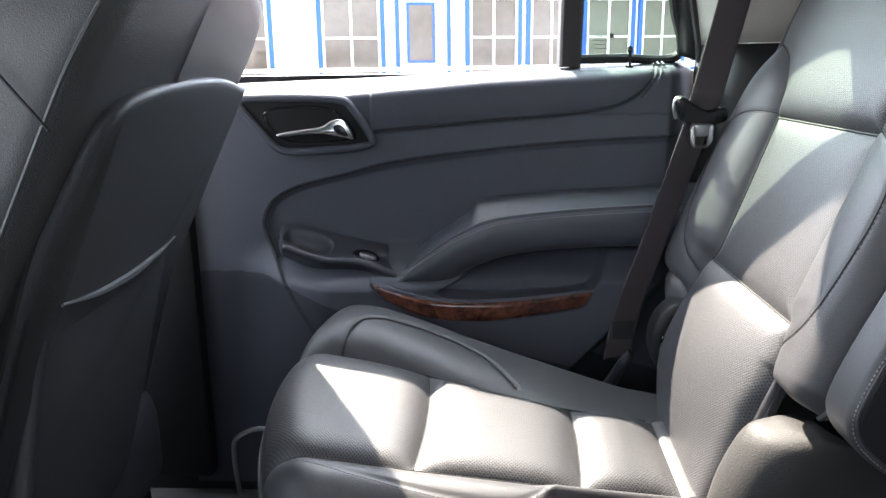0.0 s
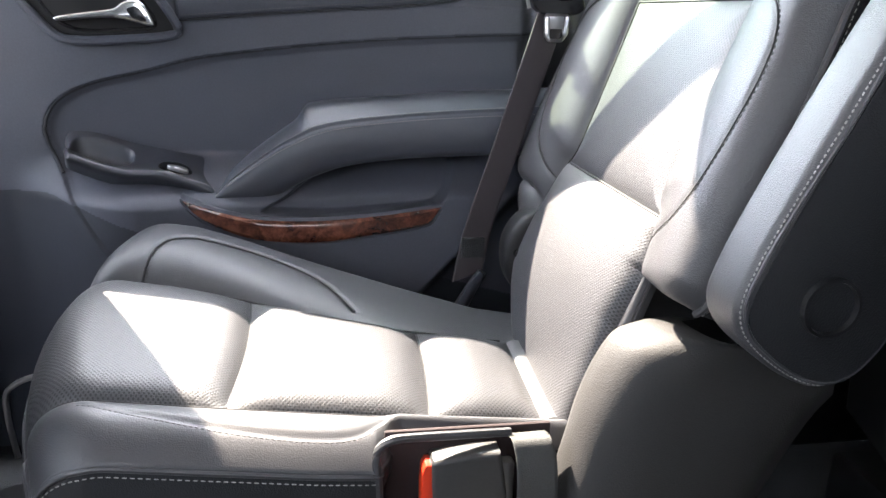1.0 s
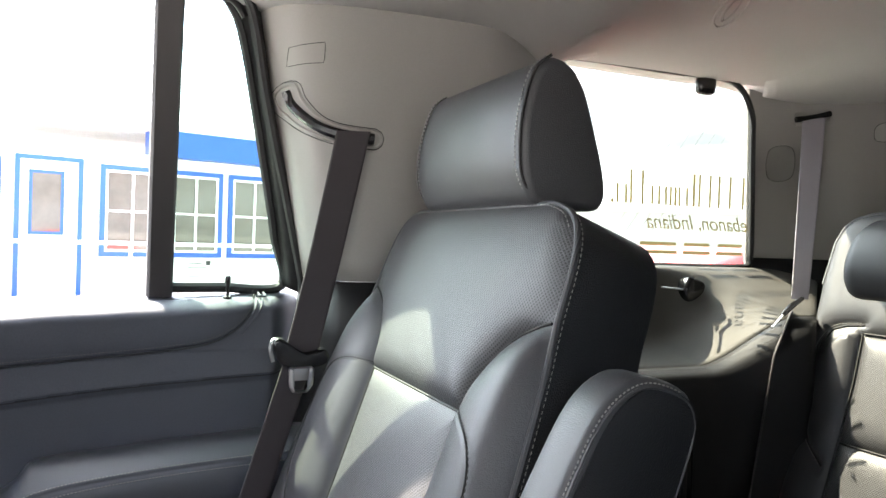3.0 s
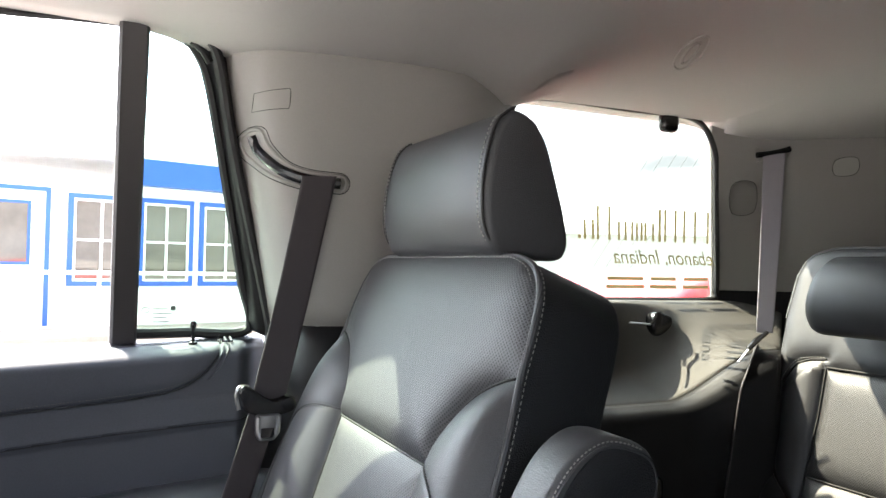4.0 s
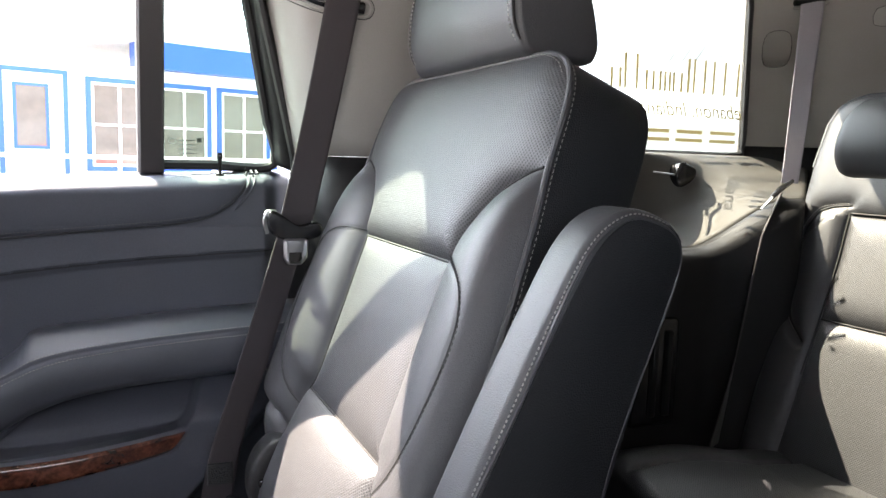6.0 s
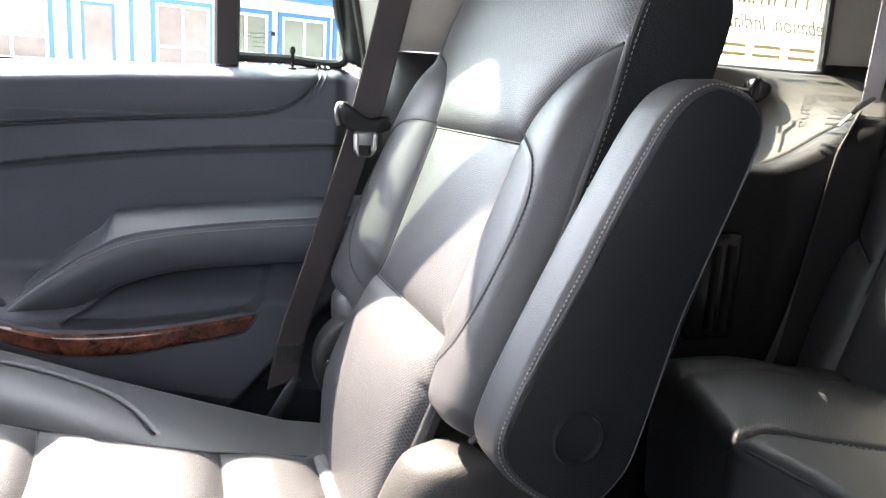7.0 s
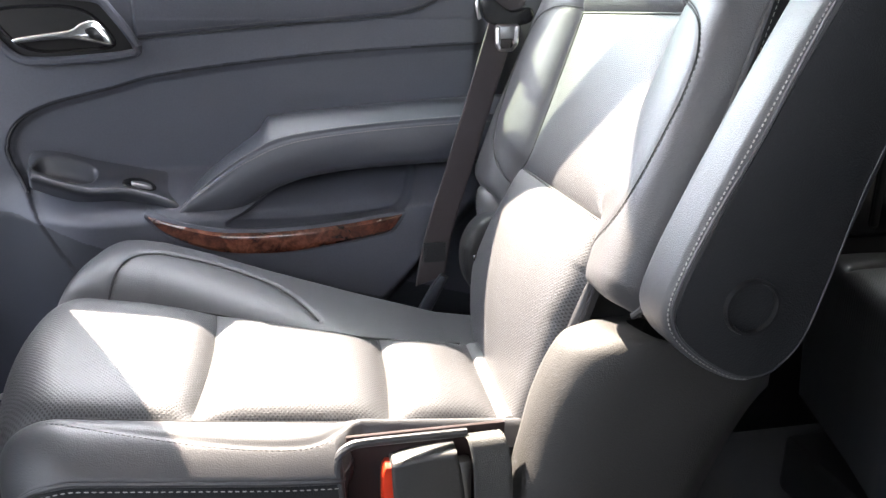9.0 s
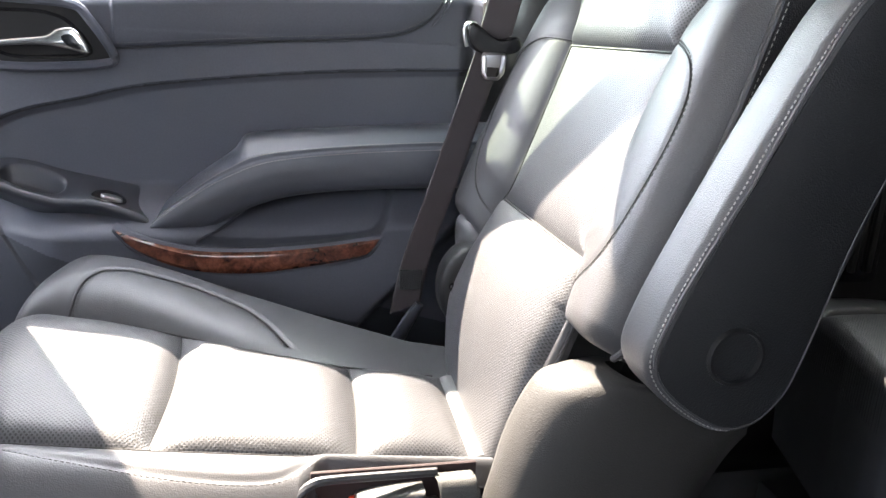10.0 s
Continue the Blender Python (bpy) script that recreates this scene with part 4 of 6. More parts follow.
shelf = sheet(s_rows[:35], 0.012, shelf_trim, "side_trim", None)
# near-black below the sunlit lip puts the wall's shade into the colour
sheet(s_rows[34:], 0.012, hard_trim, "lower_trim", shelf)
tagged(shelf, "dark grained moulded trim below the rear side window", "side trim")
part("storage_recess", box((0.985, 1.128, 0.90), (1.085, 1.152, 1.09), 0.012, 3), gloss_black, shelf)
part("recess_slat", box((1.02, 1.120, 0.92), (1.032, 1.134, 1.07), 0.004), hard_trim, shelf)
part("recess_slat", box((1.050, 1.120, 0.92), (1.062, 1.134, 1.07), 0.004), hard_trim, shelf)
hook = thing("belt_hook", "small black plastic belt hook with a pale tongue", "hook", at=(1.20, 1.30, 1.32))
part("base", rounded_prism(catmull([(1.206, 1.345), (1.216, 1.354), (1.232, 1.352), (1.252, 1.343), (1.250, 1.326), (1.232, 1.312), (1.212, 1.308), (1.202, 1.325)], 5, True), lambda a, b, c: Vector((a, 1.300 + c, b)), 0.030, 0.006, 3), gloss_black, hook)
part("tongue", sweep([(1.141, 1.296, 1.336), (1.165, 1.294, 1.334), (1.190, 1.294, 1.332)], 0.0028, 6, flat=0.5), steel, hook)
part("prong", sweep([(1.190, 1.294, 1.332), (1.198, 1.294, 1.338), (1.207, 1.295, 1.353), (1.218, 1.297, 1.354)], 0.0032, 6), gloss_black, hook)


def belt_band(points, width_dirs, width, mat, name, parent, thick=0.0013):
    """A flat woven band along points, with the direction across it at each; width may run from one value to another."""
    w0, w1 = width if isinstance(width, tuple) else (width, width)
    P = catmull(points, 8)
    D = catmull(width_dirs, 8)
    V, Fc = [], []
    ribs = 13
    for i, (p, d) in enumerate(zip(P, D)):
        d = d / np.linalg.norm(d)
        wide = w0 + (w1 - w0) * i / (len(P) - 1)
        for side in (0, 1):
            for k in range(ribs):
                f = k / (ribs - 1) - 0.5
                nrm = np.cross(d, (0, 0, 1.0))
                rib = 0.0006 * math.cos(k * math.pi)
                V.append(p + d * wide * f + nrm / (np.linalg.norm(nrm) + 1e-9) * ((thick + rib) if side else -rib))
    m = 2 * ribs
    for i in range(len(P) - 1):
        for k in range(ribs - 1):
            a = i * m + k
            Fc.append((a, a + 1, a + 1 + m, a + m))
            b = a + ribs
            Fc.append((b + 1, b, b + m, b + 1 + m))
        a = i * m
        Fc.append((a, a + m, a + m + ribs, a + ribs))
        a = i * m + ribs - 1
        Fc.append((a + m, a, a + ribs, a + ribs + m))
    return part_mesh(name, mesh_of(name, V, Fc, mat), parent)


belt = thing("seat_belt", "dark grey seat belt with its buckle tongue hanging from the pillar", "seat belt", at=(0.42, 1.17, 1.2))
belt_band([(0.479, 1.142, 1.556), (0.465, 1.160, 1.46), (0.447, 1.170, 1.36), (0.424, 1.172, 1.255)], [(1, -0.05, 0.05), (1, -0.02, 0.08), (1, 0, 0.1), (1, 0, 0.1)], 0.047, webbing, "webbing", belt)
belt_band([(0.426, 1.170, 1.262), (0.405, 1.175, 1.19), (0.362, 1.178, 1.045), (0.330, 1.180, 0.94), (0.315, 1.180, 0.86)], [(1, 0.1, 0.25), (1, 0.1, 0.3), (1, 0.1, 0.3), (1, 0.1, 0.3), (1, 0.1, 0.3)], 0.047, webbing, "lap_webbing", belt)
head_o = resample(catmull([(0.383, 1.262), (0.388, 1.272), (0.400, 1.268), (0.425, 1.252), (0.452, 1.256), (0.460, 1.246), (0.452, 1.234), (0.420, 1.230), (0.392, 1.238)], 5, True), 0.004, True)
tg = part("tongue_grip", rounded_prism(head_o, lambda a, b, c: Vector((a, 1.160 + c, b)), 0.018, 0.004, 3), gloss_black, belt)
part("tongue_loop", sweep([(x, 1.168, z) for x, z in resample(catmull([(0.384, 1.240), (0.380, 1.258), (0.384, 1.270), (0.396, 1.270)], 6), 0.004)], 0.0028, 6), steel, belt)
tp = [(0.408, 1.232), (0.436, 1.232), (0.434, 1.205), (0.429, 1.199), (0.412, 1.199), (0.409, 1.205)]
part("tongue_plate", sweep([(x, 1.163, z) for x, z in resample(tp, 0.003, True)], 0.0042, 6, True, flat=0.5), steel, belt)
part("tongue_plate", box((0.411, 1.1625, 1.214), (0.433, 1.1645, 1.236), 0.0005), steel, belt)
part("belt_anchor", sweep([(0.334, 1.165, 0.872), (0.322, 1.165, 0.853), (0.305, 1.167, 0.820), (0.29, 1.17, 0.79)], [0.010, 0.013, 0.014, 0.013], 10, flat=0.6), ledge_mat, belt)
part("woven_sleeve", box((0.303, 1.166, 0.893), (0.337, 1.172, 0.923), 0.002), carpet, belt)

belt2 = thing("seat_belt", "seat belt with its tongue before the rear pillar, coloured pale where sunlit", "seat belt", at=(1.33, 1.15, 1.3))
# One belt, two colours: pale for its sunlit run, dark for the shaded lap
web_lit = material("sunlit_belt_webbing", (0.30, 0.28, 0.31), 0.6, grain=0.15, grain_scale=900, bump=0.3, bump_scale=900)
belt_band([(1.512, 1.285, 1.690), (1.466, 1.250, 1.572), (1.422, 1.219, 1.441), (1.369, 1.180, 1.322)], [(1, -0.6, 0.1), (1, -0.6, 0.1), (1, -0.7, 0), (1, -0.6, 0)], (0.046, 0.030), web_lit, "webbing", belt2)
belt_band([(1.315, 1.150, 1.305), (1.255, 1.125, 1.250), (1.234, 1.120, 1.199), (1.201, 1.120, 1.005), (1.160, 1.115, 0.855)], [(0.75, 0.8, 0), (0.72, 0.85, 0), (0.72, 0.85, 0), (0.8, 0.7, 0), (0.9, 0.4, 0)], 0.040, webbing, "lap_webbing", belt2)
part("tongue", sweep([(1.277, 1.135, 1.297), (1.301, 1.137, 1.314), (1.327, 1.138, 1.327)], [0.006, 0.009, 0.006], 6, flat=0.6), gloss_black, belt2)
part("tongue_plate", sweep([(1.250, 1.133, 1.276), (1.279, 1.135, 1.299)], 0.0040, 6, flat=0.4), steel, belt2)

# recessed pull in the headliner
pull = thing("ceiling_pull", "recessed oval pull in the headliner", "ceiling fitting", at=(1.04, 1.03, 1.77))
ang = math.atan2(0.138, 0.083)
for r1, r2, mat_, nm, h in ((0.080, 0.020, headliner, "rim", 0.0015), (0.077, 0.018, plate_mat, "groove", 0.0006), (0.054, 0.010, plate_mat, "grip_groove", 0.0011), (0.048, 0.007, pillar_trim, "grip", 0.0015)):
    ring = [(1.030 + r1 * math.cos(q) * math.cos(ang) - r2 * math.sin(q) * math.sin(ang), 1.026 + r1 * math.cos(q) * math.sin(ang) + r2 * math.sin(q) * math.cos(ang)) for q in np.linspace(0, math.tau, 32, endpoint=False)]
    part(nm, sweep([(x, y, roof_z(x, y) - 0.001) for x, y in ring], h, 6, True), mat_, pull)

# ---- the captain's chair ----
C_Y = 0.92
S_BASE, S_UP, S_N = Vector((0.415, 0, 1.055)), Vector((0.342, 0, 0.940)), Vector((-0.940, 0, 0.342))


def on_back(y, s, h):
    return (S_BASE.x + S_UP.x * s + S_N.x * h, y, S_BASE.z + S_UP.z * s + S_N.z * h)


def both_sides(pts):
    return [catmull(pts, 8), catmull([(-a, b) for a, b in pts], 8)]


W_TAB = [(-0.052, 0.250), (-0.03, 0.262), (0.05, 0.263), (0.15, 0.258), (0.25, 0.247), (0.31, 0.236), (0.35, 0.232), (0.38, 0.225), (0.40, 0.212), (0.412, 0.194), (0.4195, 0.165)]
SEAM_A = [[(-0.131, 0.207), (0.131, 0.207)]]
SEAM_B = [[(-0.140, 0.0), (0.132, 0.0)]]
SEAM_SIDE = both_sides([(0.131, 0.207), (0.128, 0.14), (0.126, 0.07), (0.127, 0.02), (0.139, -0.004), (0.146, -0.03), (0.151, -0.055), (0.160, -0.075), (0.182, -0.12), (0.19, -0.14)])
SEAM_UP = both_sides([(0.131, 0.207), (0.142, 0.243), (0.175, 0.282), (0.215, 0.303), (0.25, 0.312)])
SEAM_BOL = both_sides([(0.133, 0.213), (0.175, 0.206), (0.210, 0.191), (0.228, 0.165), (0.232, 0.130), (0.228, 0.085), (0.220, 0.045), (0.203, 0.012), (0.178, -0.010), (0.148, -0.026)])
BOTTOM = both_sides([(0.252, -0.050), (0.20, -0.050), (0.170, -0.058), (0.152, -0.080), (0.145, -0.12)])


def low_width(s, out):
    """Half the lower pad's width, on the door's side and on the aisle's."""
    wide = np.interp(s, [-0.25, -0.22, -0.20, -0.17, -0.14, -0.12, -0.10, -0.08, -0.05], [0.02, 0.060, 0.092, 0.136, 0.174, 0.194, 0.210, 0.226, 0.250])
    slim = np.interp(s, [-0.25, -0.18, -0.15, -0.11, -0.06, -0.05], [0.150, 0.155, 0.151, 0.146, 0.150, 0.151])
    return np.where(out, wide, slim)


def half_width(s):
    return np.interp(s, [a for a, b in W_TAB], [b for a, b in W_TAB])


def flare(s):
    """By how much the bolster beside the door widens towards its foot."""
    return 0.016 * smoothstep(0.24, 0.0, s)


def back_h(E, S):
    """The padding's height over the backrest's plane; E is across, S along it."""
    d = np.full(E.shape, 1e9)
    for L in SEAM_A + SEAM_B + SEAM_SIDE + SEAM_UP:
        d = np.minimum(d, distance_to(L, E, S))
    ae = np.abs(E)
    w = np.interp(S, SEAM_SIDE[0][::-1, 1], SEAM_SIDE[0][::-1, 0])
    up_line = np.interp(ae, SEAM_UP[0][:, 0], SEAM_UP[0][:, 1])
    upper = np.where(ae < 0.131, S > 0.207, S > up_line)
    bol = (ae > w) & ~upper
    amp = np.where(upper, 0.015, np.where(bol, 0.034, np.where(S > 0, 0.007, 0.010)))
    rad = np.where(bol, 0.030, np.where(upper, 0.012, np.where(S > 0, 0.014, 0.010)))
    h = amp * (1 - np.exp(-d / rad))
    h = h + np.where(~bol & ~upper & (S < 0), 0.016 * np.sin(np.clip(-S / 0.24, 0, 1) * math.pi) * np.clip(1 - (E / 0.19) ** 2, 0, 1), 0)
    slack = low_width(S, E > 0) - ae
    edge = np.where(S < -0.05, slack, np.where(bol | (S > 0), half_width(S) + np.where(E > 0, flare(S), 0) - ae, slack + 2.5 * (S + 0.05)))
    edge = np.minimum(np.maximum(edge, 0), np.where(S > 0.2, 0.4205 - S, 1))
    h = h * (1 - np.exp(-np.maximum(edge, 0) / np.where(upper, 0.026, np.where(bol, 0.012, 0.007)))) - 0.004
    low = np.minimum(distance_to(BOTTOM[0], E, S), distance_to(BOTTOM[1], E, S))
    h -= 0.010 * np.exp(-low / 0.006) * bol
    ds = np.minimum(distance_to(SEAM_BOL[0], E, S), distance_to(SEAM_BOL[1], E, S))
    h -= 0.0014 * np.exp(-(ds / 0.0022) ** 2)
    return h


seat = thing("captain_chair", "black leather captain's chair with perforated inserts and raised arm rest", "car seat", at=(0.2, C_Y, 0.535))
nu, nv = 191, 200
s_line = np.concatenate([np.linspace(-0.052, 0.0, 20, endpoint=False), np.linspace(0.0, 0.207, 80, endpoint=False), np.linspace(0.207, 0.4195, nv - 100)])
S1 = np.repeat(s_line[None, :], nu, 0)
seam_e = np.where(s_line < 0.207, np.interp(s_line, SEAM_SIDE[0][::-1, 1], SEAM_SIDE[0][::-1, 0]), np.interp(s_line, SEAM_UP[0][:, 1], SEAM_UP[0][:, 0]))
seam_e = np.minimum(seam_e, half_width(s_line) - 0.004)
wide_e = half_width(s_line)
e_rows = []
for k in range(nu):
    q = -1 + 2 * k / (nu - 1)
    a = abs(q)
    cut = 0.55
    e_rows.append(math.copysign(1, q) * (seam_e * (a / cut) if a < cut else seam_e + (wide_e + (flare(s_line) if q > 0 else 0) - seam_e) * (a - cut) / (1 - cut)))
E1 = np.array(e_rows)
S2 = np.repeat(np.linspace(-0.245, -0.052, 80)[None, :], 131, 0)
q2_ = np.repeat(np.linspace(-1, 1, 131)[:, None], 80, 1)
fold = np.interp(S2, SEAM_SIDE[0][::-1, 1], SEAM_SIDE[0][::-1, 0])
wide2 = low_width(S2, q2_ > 0)
fold = np.minimum(fold, wide2 - 0.001)
E2 = np.where(q2_ < 0, q2_ * wide2, np.where(q2_ < 0.8, fold * q2_ / 0.8, fold + (wide2 - fold) * (q2_ - 0.8) / 0.2))
for which, (E, S) in enumerate(((E1, S1), (E2, S2))):
    H = back_h(E, S)
    V = np.stack(on_back(E + C_Y, S, H), -1).reshape(-1, 3)
    uv = np.stack([E, S], -1).reshape(-1, 2)
    F = grid_faces(*E.shape)
    ce, cs = E.reshape(-1)[F].mean(1), S.reshape(-1)[F].mean(1)
    ae = np.abs(ce)
    w = np.interp(cs, SEAM_SIDE[0][::-1, 1], SEAM_SIDE[0][::-1, 0])
    up_line = np.interp(ae, SEAM_UP[0][:, 0], SEAM_UP[0][:, 1])
    upper = np.where(ae < 0.131, cs > 0.207, cs > up_line)
    bol = (ae > w) & ~upper
    if which == 0:
        part_mesh("upper_pad", sub_mesh("upper_pad", V, F, upper, perf, uv), seat)
        part_mesh("middle_pad", sub_mesh("middle_pad", V, F, ~upper & ~bol & (cs > 0), perf, uv), seat)
        part_mesh("bolster", sub_mesh("bolster", V, F, bol & (ce > 0), leather, uv), seat)
        part_mesh("bolster", sub_mesh("bolster", V, F, bol & (ce < 0), leather, uv), seat)
        part_mesh("lower_pad", sub_mesh("lower_pad", V, F, ~upper & ~bol & (cs <= 0), perf, uv), seat)
    else:
        wedge = bol & (ce > 0) & (cs > -0.14)
        part_mesh("lower_pad", sub_mesh("lower_pad", V, F, ~wedge, perf, uv), seat)
        part_mesh("bolster_end", sub_mesh("bolster_end", V, F, wedge, leather, uv), seat)
# the leather side of the lower pad, towards the aisle
side_s = np.linspace(-0.235, -0.050, 40)
rows = []
for k, (out_, h_) in enumerate(((0.0, 0.0), (0.004, 0.0012), (0.008, -0.001), (0.010, -0.006), (0.010, -0.014))):
    rows.append([on_back(C_Y - float(low_width(s, False)) - out_ * min(1, 0.5 + (-0.05 - s) * 12), s, float(back_h(np.array([-float(low_width(s, False))]), np.array([s]))[0]) + h_) for s in side_s])
part_mesh("pad_side", mesh_of("pad_side", np.array(rows).reshape(-1, 3), grid_faces(len(rows), len(side_s)), leather), seat)
part("pad_piping", sweep([rows[3][i] for i in range(len(side_s))], 0.0018, 6), leather, seat)
for L in SEAM_BOL:
    L = resample(L, 0.003)
    for off in (0.003,):
        Lo = L + off * np.stack([np.gradient(L[:, 1]), -np.gradient(L[:, 0])], 1) / 0.003
        stitches(np.stack(on_back(Lo[:, 0] + C_Y, Lo[:, 1], back_h(Lo[:, 0], Lo[:, 1]) + 0.0005), 1), seat, thread_dark, 0.0050, 0.0006)
# the sewn joints between the pads, their shaded creases put in as near-black tubes
for L in SEAM_A + SEAM_B + SEAM_SIDE + SEAM_UP:
    L = resample(L, 0.005)
    L = L[(L[:, 1] > -0.05) & (np.abs(L[:, 0]) < half_width(L[:, 1]) - 0.006)]
    part("seam", sweep(np.stack(on_back(L[:, 0] + C_Y, L[:, 1], back_h(L[:, 0], L[:, 1]) + 0.0010), 1), 0.0014, 6), crease_mat, seat)
for L in SEAM_BOL:
    L = resample(L, 0.005)
    part("seam", sweep(np.stack(on_back(L[:, 0] + C_Y, L[:, 1], back_h(L[:, 0], L[:, 1]) + 0.0006), 1), 0.0009, 6), crease_mat, seat)
ol = [(b, a) for a, b in W_TAB]
outline = resample(np.vstack([catmull(ol, 5), catmull([(-a, b) for a, b in ol[::-1]], 5)]), 0.010, True)
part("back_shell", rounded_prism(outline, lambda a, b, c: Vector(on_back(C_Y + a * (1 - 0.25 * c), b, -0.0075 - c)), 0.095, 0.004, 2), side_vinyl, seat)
low_o = [(0.215, -0.05), (0.185, -0.10), (0.145, -0.15), (0.06, -0.20), (0.0, -0.26), (-0.14, -0.26), (-0.146, -0.16), (-0.142, -0.10), (-0.142, -0.05)]
# near-black colour stands in for the shade in the hollow beside the pad
part("lower_shell", rounded_prism(resample(low_o, 0.02, True), lambda a, b, c: Vector(on_back(C_Y + a, b, -0.010 - c)), 0.08, 0.006, 2), crease_mat, seat)
rim = resample(np.vstack([catmull(ol, 8), catmull([(-a, b) for a, b in ol[::-1]], 8)]), 0.006)
part("piping", sweep([on_back(C_Y + a, b, -0.004) for a, b in rim], 0.0032, 8), leather, seat)
inb = resample(catmull([(-a, b) for a, b in ol], 8), 0.004)
stitches([on_back(C_Y + a * 1.0 - 0.0015, b, -0.0085) for a, b in inb], seat, thread, 0.0055, 0.00055)
stitches([on_back(C_Y + a * 0.985, b - 0.0028, 0.0015) for a, b in rim[len(rim) // 3:2 * len(rim) // 3]], seat, thread, 0.0065, 0.0006)

# head restraint
hr = part("headrest", rounded_prism(resample(catmull([(0.553, 1.450), (0.542, 1.470), (0.537, 1.500), (0.541, 1.545), (0.553, 1.583), (0.570, 1.600), (0.592, 1.594), (0.610, 1.572), (0.624, 1.525), (0.636, 1.473), (0.634, 1.452), (0.622, 1.444), (0.585, 1.446)], 6, True), 0.006, True),
                                    lambda a, b, c: Vector((a + 0.10 * (c - 0.125) ** 2 * (1 if a < 0.6 else 0), 0.777 + c * 1.10 + (0.35 * (0.125 - c) * max(0, b - 1.50)), b - 0.5 * (c - 0.125) ** 2 * max(0, (b - 1.45) / 0.15))), 0.250, 0.008, 4), leather, seat, "black leather head restraint")
for side, cc in ((0, 0.010), (1, 0.240)):
    prof = resample(catmull([(0.560, 1.447), (0.5405, 1.470), (0.5345, 1.500), (0.5385, 1.546), (0.551, 1.586), (0.569, 1.6025)], 8), 0.004)
    stitches([(a + 0.10 * (cc - 0.125) ** 2, 0.777 + cc * 1.10 + 0.35 * (0.125 - cc) * max(0, b - 1.50), b - 0.5 * (cc - 0.125) ** 2 * max(0, (b - 1.45) / 0.15)) for a, b in prof], hr, thread, 0.0050, 0.0009)
    c2 = 0.0045 if side == 0 else 0.2455
    part("seam", sweep([(a + 0.002 + 0.10 * (c2 - 0.125) ** 2, 0.777 + c2 * 1.10 + 0.35 * (0.125 - c2) * max(0, b - 1.50), b - 0.5 * (c2 - 0.125) ** 2 * max(0, (b - 1.45) / 0.15)) for a, b in prof], 0.0016, 6), crease_mat, hr)

# raised arm rest
arm_o = resample(catmull([(0.546, 1.315), (0.522, 1.309), (0.500, 1.289), (0.477, 1.249), (0.4415, 1.178), (0.4055, 1.101), (0.390, 1.062), (0.385, 1.040), (0.391, 1.021), (0.408, 1.003), (0.433, 0.986), (0.455, 0.978), (0.476, 0.981), (0.494, 0.997), (0.506, 1.021), (0.528, 1.094), (0.5425, 1.140), (0.5605, 1.196), (0.584, 1.262), (0.588, 1.286), (0.578, 1.304)], 5, True), 0.006, True)
armr = part("raised_armrest", rounded_prism(arm_o, lambda a, b, c: Vector((a, 0.586 + c, b)), 0.052, 0.010, 4), leather, seat, "raised black leather arm rest")
ctr = arm_o.mean(0)
i0 = int(np.argmin(np.hypot(arm_o[:, 0] - 0.574, arm_o[:, 1] - 1.306)))
i1 = int(np.argmin(np.hypot(arm_o[:, 0] - 0.463, arm_o[:, 1] - 0.983)))
idx = (np.arange(i0, i0 + len(arm_o)) % len(arm_o))
idx = idx[:list(idx).index(i1)] if i1 in idx else idx
run = arm_o[idx] if len(idx) > 10 else arm_o
sh = lambda p, k: ctr + (p - ctr) * (1 - k / np.linalg.norm(p - ctr))
stitches([(*(lambda q: (q[0], 0.5880, q[1]))(sh(p, 0.0035)),) for p in run], armr, thread, 0.0040, 0.00065)
part("seam_piping", sweep([(sh(p, 0.007)[0], 0.5860, sh(p, 0.007)[1]) for p in arm_o], 0.0014, 6, True), leather, armr)
a_t = np.roll(arm_o, -1, 0) - np.roll(arm_o, 1, 0)
a_t /= np.linalg.norm(a_t, axis=1)[:, None]
a_n = np.stack([a_t[:, 1], -a_t[:, 0]], 1)
a_n *= np.sign(np.sum(a_n * (arm_o - ctr)))
side_o = arm_o - a_n * (0.0058 - 0.0027 * (a_n @ np.array([0.94, -0.34])))[:, None]
# a near-black copy of the arm rest's face puts in this side's shade
part("arm_side", rounded_prism(side_o, lambda a, b, c: Vector((a, 0.5850 + c, b)), 0.004, 0.0010, 2), side_vinyl, armr, "side of the arm rest, coloured near-black for its shade")
bm = bmesh.new()
rings = []
for r, d in ((0.0, 0.0005), (0.017, 0.0005), (0.0185, 0.0015), (0.0195, 0.004), (0.0215, 0.004), (0.0225, 0.0005), (0.0225, -0.002)):
    rings.append([bm.verts.new((0.452 + r * math.cos(k * math.tau / 40), 0.5848 - d + (0.0025 if r < 0.019 else 0), 1.043 + r * math.sin(k * math.tau / 40))) for k in range(40)] if r else None)
rings = [r for r in rings if r]
for A, B in zip(rings[:-1], rings[1:]):
    for k in range(40):
        bm.faces.new((A[k], A[(k + 1) % 40], B[(k + 1) % 40], B[k]))
bm.faces.new(rings[0])
part("pivot_cap", bm, hard_trim, armr, "round black pivot cap")

# cushion
def cush_z(x, y):
    return 0.884 - 0.115 * x + 0.09 * (y - 0.80)


